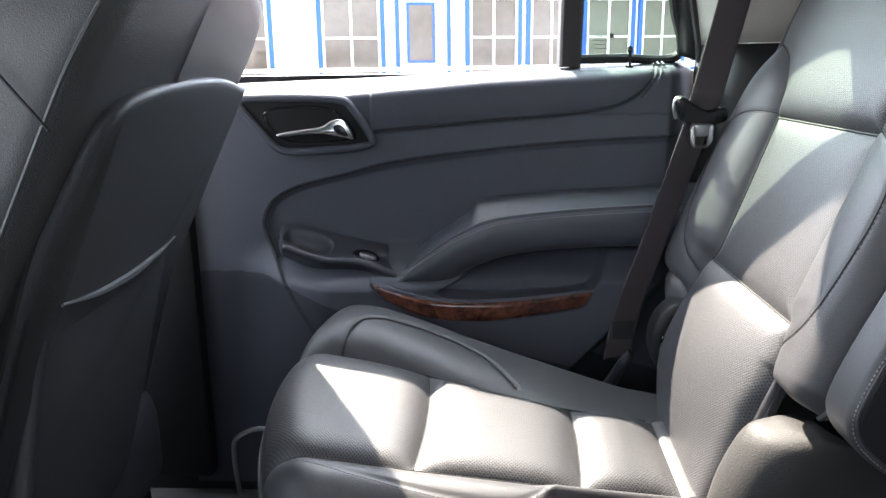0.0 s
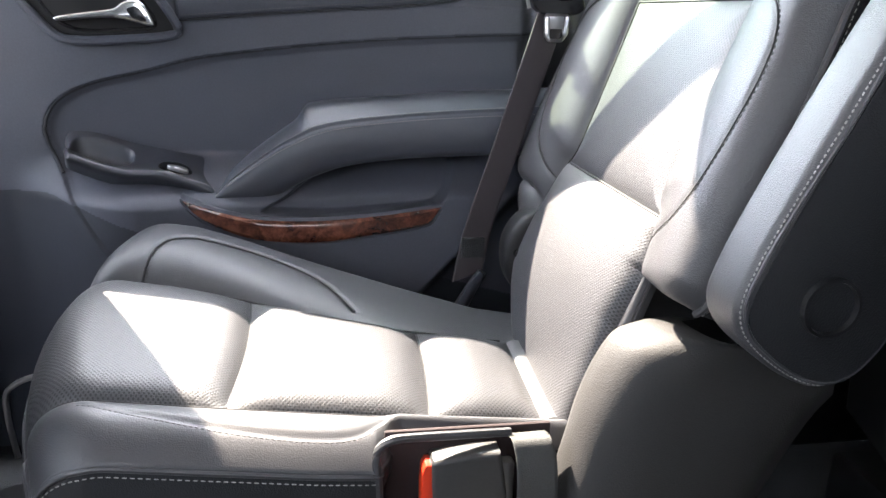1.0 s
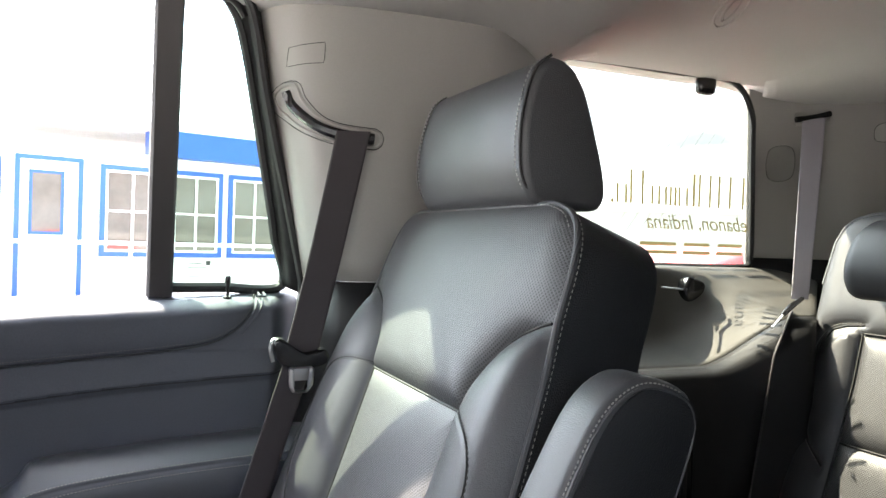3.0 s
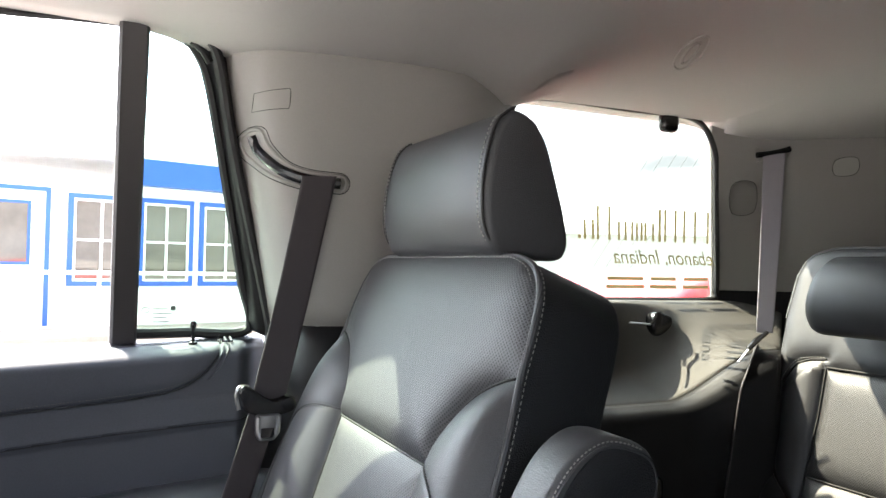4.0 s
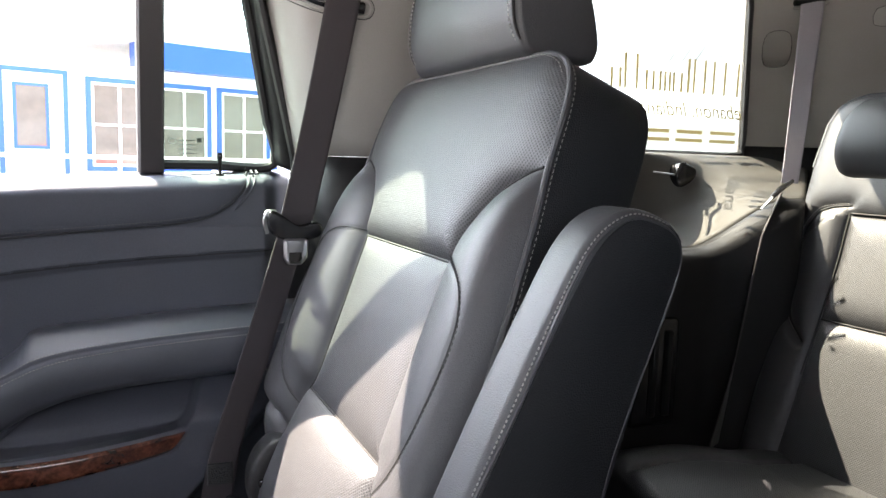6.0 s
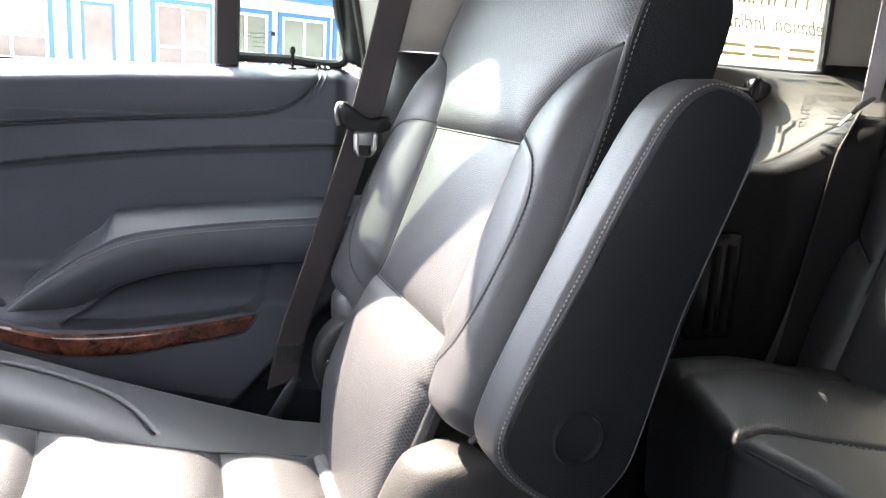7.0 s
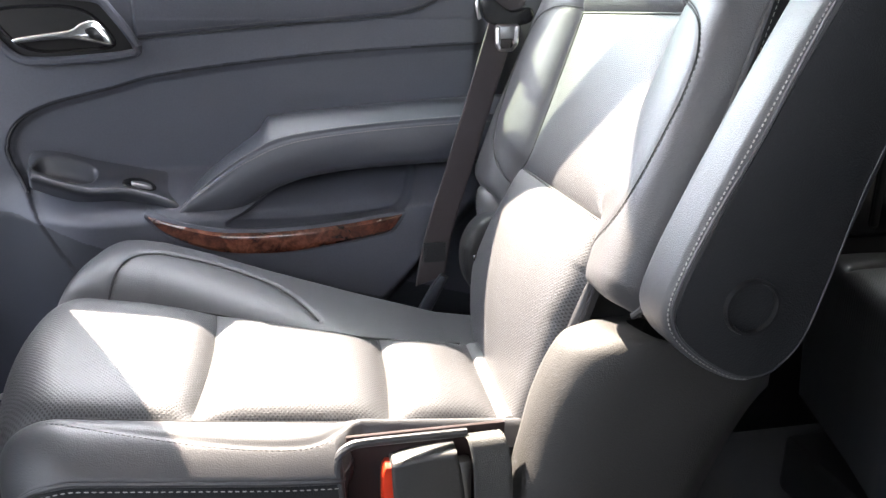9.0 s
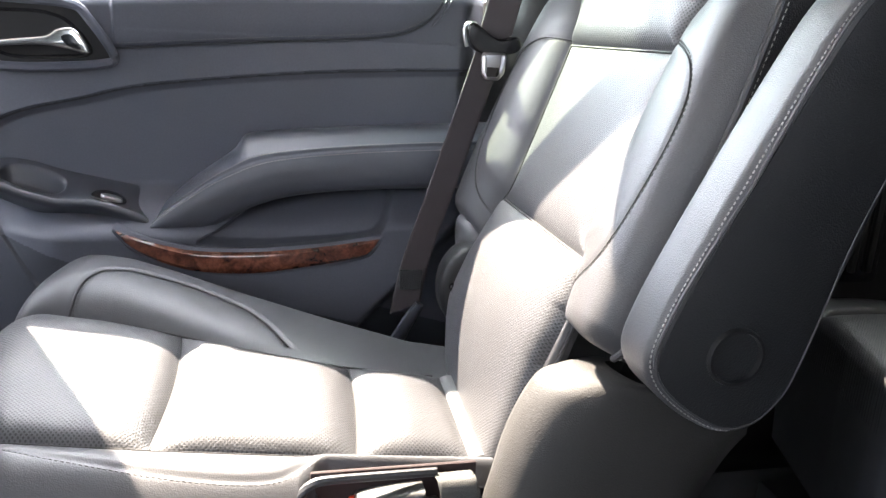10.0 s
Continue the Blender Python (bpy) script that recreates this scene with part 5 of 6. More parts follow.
FAR = [(-0.20, 1.15), (-0.14, 1.160), (-0.08, 1.165), (0.0, 1.152), (0.10, 1.125), (0.20, 1.098), (0.29, 1.072), (0.37, 1.06)]
NEAR = [(-0.20, 0.735), (-0.14, 0.728), (-0.09, 0.717), (0.10, 0.714), (0.150, 0.716), (0.160, 0.730), (0.166, 0.750), (0.175, 0.757), (0.30, 0.757), (0.37, 0.757)]
INS_FAR = [(-0.20, 1.035), (-0.15, 1.030), (-0.06, 1.020), (0.012, 1.003), (0.10, 0.975), (0.20, 0.953), (0.29, 0.945), (0.37, 0.940)]
INS_NEAR = [(-0.20, 0.790), (-0.13, 0.786), (0.02, 0.781), (0.20, 0.780), (0.37, 0.785)]
FAR_SEAM = catmull([(-0.105, 1.027), (-0.092, 1.072), (-0.066, 1.094), (0.005, 1.090), (0.075, 1.064), (0.112, 1.032), (0.142, 0.985)], 8)
NEAR_SEAM = catmull([(-0.105, 0.772), (-0.06, 0.758), (0.02, 0.743), (0.09, 0.737), (0.132, 0.741), (0.155, 0.757), (0.168, 0.772)], 8)


def front_x(y):
    return -0.187 + 0.9 * np.abs(y - 0.95) ** 1.9


def track(T, x):
    return np.interp(x, [a for a, b in T], [b for a, b in T])


def cush_top(X, Y):
    z = cush_z(X, Y)
    f, n_ = track(INS_FAR, X), track(INS_NEAR, X)
    ins = (Y < f) & (Y > n_)
    d = np.minimum(np.abs(Y - f), np.abs(Y - n_))
    grooves = [0.016 + 0.010 * np.sin((Y - 0.78) * 12), 0.204 + 0.008 * np.sin((Y - 0.78) * 12), 0.318 + 0.0 * Y]
    dx = np.minimum(np.minimum(np.abs(X - grooves[0]), np.abs(X - grooves[1])), np.abs(X - grooves[2]))
    pad = 0.015 * (1 - np.exp(-dx / 0.016)) * (1 - np.exp(-d / 0.012))
    pad = np.where(X > grooves[2], 0.006 * (1 - np.exp(-dx / 0.005)), pad)
    z = z + np.where(ins, pad, 0)
    fo, no = track(FAR, X), track(NEAR, X)
    amp_f = np.interp(X, [-0.2, -0.10, -0.05, 0.08, 0.20, 0.30], [0.030, 0.036, 0.036, 0.018, 0.004, -0.006])
    far = Y >= f
    q = np.clip((Y - f) / np.maximum(fo - f, 1e-4), 0, 1)
    z = z + np.where(far, 1.06 * amp_f * (1 - np.exp(-(Y - f) / 0.024)), 0)
    z = z - np.where(far, 0.040 * smoothstep(0.72, 1.0, q) ** 2, 0)
    near = Y <= n_
    qn = np.clip((n_ - Y) / np.maximum(n_ - no, 1e-4), 0, 1)
    z = z + np.where(near, 0.012 * (1 - np.exp(-qn / 0.16)), 0)
    z = z - np.where(near, 0.021 * np.clip((qn - 0.30) / 0.70, 0, 1) ** 2.0, 0)
    for L, deep in ((FAR_SEAM, 0.0022), (NEAR_SEAM, 0.0012)):
        z = z - deep * np.exp(-(distance_to(L, X, Y) / 0.0036) ** 2)
    r = np.clip((X - front_x(Y)) / 0.062, 0, 1)
    return z - 0.062 * (1 - np.sqrt(np.clip(1 - (1 - r) ** 2, 0, 1)))


nu, nv = 251, 211
ty = np.repeat(np.linspace(0, 1, nv)[None, :], nu, 0)
tx = np.repeat(np.linspace(0, 1, nu)[:, None], nv, 1)
Xg = np.full((nu, nv), -0.12) + 0.48 * tx
for _ in range(8):
    y0, y1, y2, y3 = track(NEAR, Xg), track(INS_NEAR, Xg), track(INS_FAR, Xg), track(FAR, Xg)
    Yg = np.where(ty < 0.2, y0 + (y1 - y0) * ty / 0.2, np.where(ty < 0.7, y1 + (y2 - y1) * (ty - 0.2) / 0.5, y2 + (y3 - y2) * (ty - 0.7) / 0.3))
    x0 = front_x(Yg)
    ga, gb = 0.016 + 0.010 * np.sin((Yg - 0.78) * 12), 0.204 + 0.008 * np.sin((Yg - 0.78) * 12)
    Xg = np.where(tx < 0.4, x0 + (ga - x0) * (tx / 0.4) ** 1.2, np.where(tx < 0.7, ga + (gb - ga) * (tx - 0.4) / 0.3, np.where(tx < 0.92, gb + (0.318 - gb) * (tx - 0.7) / 0.22, 0.318 + 0.047 * (tx - 0.92) / 0.08)))
Zg = cush_top(Xg, Yg)
V = np.stack([Xg, Yg, Zg], -1).reshape(-1, 3)
uv = np.stack([Xg, Yg], -1).reshape(-1, 2)
F = grid_faces(nu, nv)
cx, cy = V[F].mean(1)[:, 0], V[F].mean(1)[:, 1]
ins = (cy < track(INS_FAR, cx)) & (cy > track(INS_NEAR, cx)) & (cx < 0.318)
g0, g1 = 0.016 + 0.010 * np.sin((cy - 0.78) * 12), 0.204 + 0.008 * np.sin((cy - 0.78) * 12)
for keep in (ins & (cx < g0), ins & (cx >= g0) & (cx < g1), ins & (cx >= g1)):
    part_mesh("cushion_pad", sub_mesh("cushion_pad", V, F, keep, perf, uv), seat)
part_mesh("cushion_bolster", sub_mesh("cushion_bolster", V, F, ~ins & (cy > 0.9), leather, uv), seat)
part_mesh("cushion_bolster", sub_mesh("cushion_bolster", V, F, ~ins & (cy <= 0.9), leather, uv), seat)
# skirt round the cushion
edge = np.vstack([np.stack([Xg, Yg, Zg], -1)[::-1, 0], np.stack([Xg, Yg, Zg], -1)[0, 1:], np.stack([Xg, Yg, Zg], -1)[1:, -1]])
c_ = np.array([0.08, 0.94, 0])
dirs = edge - c_
dirs[:, 2] = 0
dirs /= np.linalg.norm(dirs, axis=1)[:, None]
fall = np.where(edge[:, 0] > 0.155, 0.25, 1.0)[:, None]


def skirt_rows(table):
    return np.array([edge + dirs * out - np.array([0, 0, drop]) * fall for drop, out in table])


roll = skirt_rows([(0.0, 0.0), (0.002, 0.002), (0.004, 0.0025), (0.006, 0.002)])
part_mesh("cushion_roll", mesh_of("cushion_roll", roll.reshape(-1, 3), grid_faces(len(roll), len(edge)), leather), seat)
under = skirt_rows([(0.006, 0.0015), (0.02, 0.003), (0.06, 0.002), (0.12, -0.006), (0.20, -0.02), (0.26, -0.02)])
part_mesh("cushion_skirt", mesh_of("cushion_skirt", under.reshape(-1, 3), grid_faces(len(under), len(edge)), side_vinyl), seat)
pipe = roll[-1][(edge[:, 0] < 0.155)]
part("cushion_piping", sweep(resample(pipe, 0.006), 0.0028, 8), leather, seat)
low_line = pipe[pipe[:, 1] < 0.80]
stitches(resample(low_line + np.array([0, -0.0025, -0.0060]), 0.004), seat, thread, 0.0062, 0.0007)
for L in (FAR_SEAM, NEAR_SEAM):
    L = resample(L, 0.003)
    far = L[:, 1].mean() > 0.9
    Lo = L + 0.004 * np.stack([np.gradient(L[:, 1]), -np.gradient(L[:, 0])], 1) / 0.003
    stitches(np.stack([Lo[:, 0], Lo[:, 1], cush_top(Lo[:, 0], Lo[:, 1]) + (0.0006 if far else 0.0001)], 1), seat, thread_dark, 0.0050, 0.0007 if far else 0.00045)
L = resample(FAR_SEAM, 0.004)
part("seam", sweep(np.stack([L[:, 0], L[:, 1], cush_top(L[:, 0], L[:, 1]) + 0.0010], 1), 0.0015, 6), crease_mat, seat)
for T, x0_, x1_ in ((INS_FAR, -0.13, 0.31), (INS_NEAR, -0.13, 0.31)):
    xa = np.linspace(x0_, x1_, 90)
    ya = track(T, xa)
    part("seam", sweep(np.stack([xa, ya, cush_top(xa, ya) + 0.0010], 1), 0.0014, 6), crease_mat, seat)
for k in (0.016, 0.204):
    ya = np.linspace(0.785, 0.998 if k < 0.1 else 0.95, 50)
    xa = k + (0.010 if k < 0.1 else 0.008) * np.sin((ya - 0.78) * 12)
    part("seam", sweep(np.stack([xa, ya, cush_top(xa, ya) - 0.0002], 1), 0.0013, 6), crease_mat, seat)
part("seat_base", box((-0.10, 0.78, 0.535), (0.40, 1.06, 0.74), 0.02, 3), hard_trim, seat)
# side covers of the recliner
side_cover_mat = material("grained_cover_plastic", (0.029, 0.0282, 0.0272), 0.6, spec=0.3, grain=0.15, grain_scale=700, bump=0.35, bump_scale=700, cells=True, bump_dist=0.0007)
FAR_EDGE = catmull([(0.300, 0.54), (0.306, 0.70), (0.314, 0.80), (0.327, 0.864), (0.335, 0.899), (0.348, 0.933), (0.364, 0.958), (0.384, 0.966), (0.403, 0.969), (0.430, 0.965)], 6)
NEAR_EDGE = catmull([(0.310, 0.54), (0.316, 0.70), (0.326, 0.80), (0.341, 0.855), (0.357, 0.893), (0.375, 0.930), (0.391, 0.957), (0.408, 0.977), (0.425, 0.985), (0.450, 0.985)], 6)
cols = []
for f, yy, dx in ((0.0, 0.775, 0.030), (0.0, 0.752, 0.004), (0.03, 0.742, 0.001), (0.08, 0.728, 0.001), (0.14, 0.713, 0.003), (0.22, 0.700, 0.008), (0.34, 0.691, 0.016), (0.5, 0.685, 0.027), (0.65, 0.682, 0.041), (0.8, 0.681, 0.057), (0.9, 0.680, 0.072)):
    L = FAR_EDGE * (1 - f) + NEAR_EDGE * f
    cols.append([(x + dx, yy, z - 0.35 * abs(dx) * (dx > 0)) for x, z in L])
part_mesh("side_cover", mesh_of("side_cover", np.array(cols).reshape(-1, 3), grid_faces(len(cols), len(FAR_EDGE)), side_cover_mat), seat, "grained plastic cover beside the backrest")
flank = [cols[-1]] + [[(min(x + dx, 0.53 + 0.3 * dx), yy, z - dz) for x, y, z in cols[-1]] for dx, yy, dz in ((0.03, 0.679, 0.004), (0.06, 0.680, 0.015), (0.08, 0.690, 0.035), (0.09, 0.72, 0.06))]
part_mesh("cover_flank", mesh_of("cover_flank", np.array(flank).reshape(-1, 3), grid_faces(len(flank), len(flank[0])), side_cover_mat), seat, "black plastic flank of the seat")
rec = resample([(0.388 + 0.046 * math.cos(q), 0.925 + 0.062 * math.sin(q)) for q in np.linspace(0, math.tau, 40, endpoint=False)], 0.008, True)
disc = part("recliner_cover", rounded_prism(rec, lambda a, b, c: Vector((a, 1.062 + c, b)), 0.05, 0.012, 4), hard_trim, seat)
part("bolt", rounded_prism([(0.358 + 0.0055 * math.cos(q), 0.933 + 0.0055 * math.sin(q)) for q in np.linspace(0, math.tau, 16, endpoint=False)], lambda a, b, c: Vector((a, 1.0565 + c, b)), 0.008, 0.002, 2), gloss_black, disc)

# buckle in its pocket
buckle = thing("belt_buckle", "dusty grey belt buckle with a red button in a pocket", "belt buckle", at=(0.22, 0.72, 0.75))
bo = resample(catmull([(0.197, 0.848), (0.203, 0.857), (0.252, 0.861), (0.260, 0.855), (0.268, 0.80), (0.264, 0.755), (0.208, 0.755), (0.200, 0.80)], 5, True), 0.005, True)
part("buckle_body", rounded_prism(bo, lambda a, b, c: Vector((a, 0.712 + c, b)), 0.026, 0.005, 3), buckle_grey, buckle)
part("release_button", rounded_prism(resample(catmull([(0.189, 0.843), (0.197, 0.852), (0.203, 0.844), (0.205, 0.80), (0.203, 0.770), (0.190, 0.775)], 5, True), 0.005, True), lambda a, b, c: Vector((a, 0.715 + c, b)), 0.020, 0.003, 2), red_plastic, buckle)
lining = material("dark_red_lining", (0.020, 0.010, 0.010), 0.9, grain=0.3, grain_scale=700)
part("pocket_lining", box((0.158, 0.741, 0.74), (0.312, 0.746, 0.872), 0.002), lining, seat)
part("pocket_rim", sweep(resample(catmull([(0.152, 0.716, 0.800), (0.150, 0.717, 0.845), (0.150, 0.718, 0.866), (0.158, 0.719, 0.875), (0.172, 0.721, 0.877), (0.223, 0.728, 0.873), (0.272, 0.736, 0.868)], 8), 0.005), 0.0042, 8), leather, seat)
sleeve_mat = material("grey_woven_sleeve", (0.050, 0.050, 0.047), 0.85, grain=0.3, grain_scale=900, bump=0.6, bump_scale=900)
belt_band([(0.287, 0.738, 0.866), (0.289, 0.723, 0.866), (0.292, 0.712, 0.842), (0.293, 0.708, 0.78), (0.295, 0.710, 0.70)], [(1, 0, 0.02)] * 5, 0.036, sleeve_mat, "sleeve", buckle, 0.004)
part("stalk", box((0.258, 0.722, 0.72), (0.275, 0.736, 0.845), 0.004), steel, buckle)

# ---- third row ----
third = thing("third_row_seat", "black leather third-row bench in the sun with a folding head restraint", "car seat", at=(1.3, 0.75, 0.535))
T_UP, T_N = Vector((0.30, 0, 0.954)), Vector((-0.954, 0, 0.30))


def on_third(y, s, h):
    return (1.300 + T_UP.x * s + T_N.x * h, y, 1.115 + T_UP.z * s + T_N.z * h)


s3 = np.concatenate([np.linspace(-0.32, -0.02, 40, endpoint=False), np.linspace(-0.02, 0.165, 40, endpoint=False), np.linspace(0.165, 0.385, 50)])
wide3 = np.interp(s3, [-0.32, 0.25, 0.33, 0.36, 0.375, 0.385], [0.305, 0.334, 0.330, 0.318, 0.300, 0.265])
fold3 = np.minimum(np.interp(s3, [-0.32, -0.08, 0.08, 0.165, 0.19], [0.232, 0.227, 0.225, 0.230, 0.25]), wide3 - 0.01)
rows3 = []
for k in range(141):
    q = -1 + k / 70
    rows3.append(math.copysign(1, q) * (fold3 * abs(q) / 0.6 if abs(q) < 0.6 else fold3 + (wide3 - fold3) * (abs(q) - 0.6) / 0.4))
E = np.array(rows3)
S = np.repeat(s3[None, :], 141, 0)
F3 = np.repeat(fold3[None, :], 141, 0)
W3 = np.repeat(wide3[None, :], 141, 0)
ae = np.abs(E)
crest = np.interp(ae, [0.235, 0.265, 0.295, 0.318, 0.33], [0.166, 0.156, 0.120, 0.04, -0.05])
upper = np.where(ae < F3, S > 0.165, S > crest)
curve3 = [(0.232, 0.182), (0.265, 0.178), (0.290, 0.168), (0.308, 0.135), (0.311, 0.09), (0.300, 0.015), (0.282, -0.033), (0.246, -0.066)]
dd = np.minimum(np.where(S < 0.17, np.abs(ae - F3), 1), np.where(ae < F3, np.minimum(np.abs(S + 0.02), np.abs(S - 0.165)), 1))
dd = np.minimum(dd, distance_to(catmull(curve3, 6), ae, S))
H = np.where(upper, 0.012, np.where(ae > F3, 0.017, 0.011)) * (1 - np.exp(-dd / 0.012))
H = H * (1 - np.exp(-np.maximum(W3 - ae, 0) / 0.012)) * (1 - np.exp(-np.maximum(0.387 - S, 0) / 0.012))
V = np.stack(on_third(E + 0.80, S, H), -1).reshape(-1, 3)
F = grid_faces(141, len(s3))
mid_of = lambda A: A.reshape(-1)[F].mean(1)
ce, cs = mid_of(E), mid_of(S)
up3 = np.where(np.abs(ce) < mid_of(F3), cs > 0.165, cs > np.interp(np.abs(ce), [0.235, 0.265, 0.295, 0.318, 0.33], [0.166, 0.156, 0.120, 0.04, -0.05]))
mid = (np.abs(ce) < mid_of(F3)) & ~up3
uv = np.stack([E, S], -1).reshape(-1, 2)
part_mesh("upper_pad", sub_mesh("upper_pad", V, F, up3, leather, uv), third)
part_mesh("back_pad", sub_mesh("back_pad", V, F, mid & (cs > -0.02), perf, uv), third)
part_mesh("back_pad", sub_mesh("back_pad", V, F, mid & (cs <= -0.02), perf, uv), third)
part_mesh("bolster", sub_mesh("bolster", V, F, ~mid & ~up3 & (ce > 0), leather, uv), third)
part_mesh("bolster", sub_mesh("bolster", V, F, ~mid & ~up3 & (ce < 0), leather, uv), third)
ol3 = [(0.305, -0.32), (0.334, 0.25), (0.330, 0.33), (0.318, 0.36), (0.300, 0.375), (0.265, 0.385), (-0.265, 0.385), (-0.300, 0.375), (-0.318, 0.36), (-0.330, 0.33), (-0.334, 0.25), (-0.305, -0.32)]
part("back_shell", rounded_prism(resample(ol3, 0.015, True), lambda a, b, c: Vector(on_third(0.80 + a, b, -0.003 - c)), 0.09, 0.01, 3), side_vinyl, third)
part("piping", sweep([on_third(0.80 + a, b, 0.0) for a, b in resample(ol3[1:-1], 0.01)], 0.003, 6), leather, third)
for pts in ([(-0.22, -0.02), (0.222, -0.02)], [(-0.228, 0.168), (0.228, 0.168)], [(0.229, -0.12), (0.226, -0.03), (0.225, 0.08), (0.230, 0.168)], curve3):
    part("seam", sweep([on_third(0.80 + a, b, 0.0035) for a, b in resample(pts, 0.008)], 0.0016, 6), crease_mat, third)
for sgn in (1, -1):
    stitches([on_third(0.80 + sgn * (a + 0.004), b + 0.003, 0.004) for a, b in resample(catmull(curve3, 8), 0.004)], third, thread, 0.0055, 0.0007)
part("headrest", rounded_prism(resample(catmull([(1.315, 1.350), (1.290, 1.338), (1.262, 1.345), (1.250, 1.385), (1.258, 1.440), (1.282, 1.482), (1.318, 1.496), (1.345, 1.470), (1.352, 1.41), (1.345, 1.365)], 5, True), 0.008, True), lambda a, b, c: Vector((a, 0.72 + c, b - 2.2 * (c - 0.145) ** 2 * max(0, (b - 1.36) / 0.13))), 0.29, 0.03, 5), leather, third, "black leather head restraint tipped forward")
# its cushion
def front_x(y):
    """The cushion's slanting front edge."""
    return np.interp(y, [0.52, 0.685, 0.77, 0.80, 0.893, 1.014, 1.08], [0.812, 0.806, 0.794, 0.800, 0.834, 0.872, 0.892])


def fold_y(x):
    """The seam between the perforated middle and the plain near side."""
    return np.interp(x, [0.795, 0.838, 0.866, 0.891, 0.93, 1.00, 1.26], [0.784, 0.795, 0.783, 0.763, 0.738, 0.715, 0.700])


# the front face, its rounded edge and the top
prof = [(0.010, 0.66), (0.004, 0.74), (0.0, 0.84)] + [(0.022 - 0.022 * math.cos(q), 0.888 + 0.024 * math.sin(q)) for q in np.linspace(0, math.pi / 2, 9)]
nf, nt3, ns3 = len(prof), 90, 150
yc = 0.52 + 0.56 * np.linspace(0, 1, ns3)
X3, Y3, Z3 = (np.zeros((nf + nt3, ns3)) for k in range(3))
for k, (dx, z) in enumerate(prof):
    X3[k], Y3[k], Z3[k] = front_x(yc) + dx, yc, z
for k in range(nt3):
    f = (k + 1) / nt3
    x0 = front_x(yc) + 0.022
    X3[nf + k], Y3[nf + k] = x0 + (1.26 - x0) * f, yc
    Z3[nf + k] = 0.912 + 0.010 * math.sin(math.pi * min(1.0, f * 1.6)) - 0.045 * f
side3 = np.minimum(Y3 - 0.52, 1.08 - Y3)
Z3 -= 0.028 * np.exp(-side3 / 0.02) * (Z3 > 0.84)
fade = smoothstep(0.0, 0.02, X3 - front_x(Y3)) * (Z3 > 0.80)
for d in (np.abs(Y3 - fold_y(X3)), np.abs(Y3 - 0.985)):
    Z3 -= (0.010 * np.exp(-d / 0.006)) * fade
V3 = np.stack([X3, Y3, Z3], -1).reshape(-1, 3)
F = grid_faces(nf + nt3, ns3)
mid3 = V3[F].mean(1)
pad3 = (mid3[:, 1] > fold_y(mid3[:, 0])) & (mid3[:, 1] < 0.985) & (mid3[:, 2] > 0.80)
uv3 = V3[:, :2]
part_mesh("cushion", sub_mesh("cushion", V3, F, ~pad3, leather, uv3), third)
part_mesh("cushion_pad", sub_mesh("cushion_pad", V3, F, pad3, perf, uv3), third)
part("cushion_base", rounded_prism(resample([(0.835, 0.55), (0.835, 0.80), (0.925, 1.05), (1.25, 1.05), (1.25, 0.55)], 0.03, True), lambda a, b, c: Vector((a, b, 0.62 + c)), 0.22, 0.01, 2), side_vinyl, third)
sx = np.linspace(0.825, 1.24, 90)
top_z = lambda x, y: 0.912 + 0.010 * math.sin(math.pi * min(1.0, 1.6 * (x - front_x(y) - 0.022) / (1.238 - front_x(y)))) - 0.045 * (x - front_x(y) - 0.022) / (1.238 - front_x(y))
part("seam", sweep([(x, float(fold_y(x)), top_z(x, float(fold_y(x))) - 0.0085) for x in sx], 0.0016, 6), crease_mat, third)
stitches([(x, float(fold_y(x)) - 0.007, top_z(x, float(fold_y(x))) - 0.0020) for x in sx if x > 0.90], third, thread, 0.0075, 0.0009)
part("piping", sweep([(float(front_x(y)) + 0.0035, y, 0.9010) for y in np.linspace(0.56, 0.768, 40)], 0.0022, 6), leather, third)
part("seat_frame", box((0.84, 0.58, 0.535), (1.24, 1.02, 0.63), 0.01, 2), hard_trim, third)
flap = part("side_bolster", box((0.80, 0.43, 0.70), (1.20, 0.60, 0.875), 0.03, 4), leather, third)
stitches([(0.826, 0.60 - 0.17 * k, 0.877) for k in np.linspace(0.1, 0.95, 20)], flap, thread, 0.007, 0.0009)
# ---- front seat ----
front_seat = thing("front_seat", "black front passenger seat with a map pocket on its back", "car seat", at=(-0.4, 0.87, 0.535))


def fs(a, b, c):
    """a across the car, b up the back, c forwards from its rear face."""
    x = -0.190 - 0.535 * (1.40 - b) + 0.30 * max(0.0, 1.10 - b) ** 1.3 - c
    return Vector((x, a, b))


# paler than the other seats' hide, to put in the window light
panel_vinyl = material("dark_panel_vinyl", (0.052, 0.055, 0.060), 0.46, spec=0.5, grain=0.12, bump=0.4, bump_scale=700, cells=True, bump_dist=0.0008)
back_lit = material("seat_back_lit", (0.068, 0.070, 0.074), 0.46, spec=0.5, grain=0.12, bump=0.4, bump_scale=700, cells=True, bump_dist=0.0008)
side_o = catmull([(0.640, 1.30), (0.645, 1.36), (0.675, 1.405), (0.74, 1.425), (0.88, 1.432), (1.02, 1.425), (1.085, 1.40), (1.112, 1.35), (1.115, 1.28), (1.112, 1.10), (1.108, 0.85), (1.10, 0.66), (0.65, 0.66), (0.635, 0.85), (0.632, 1.10)], 6, True)
part("seat_back", rounded_prism(resample(side_o, 0.02, True), lambda a, b, c: fs(a, b, c), 0.15, 0.035, 5), back_lit, front_seat)
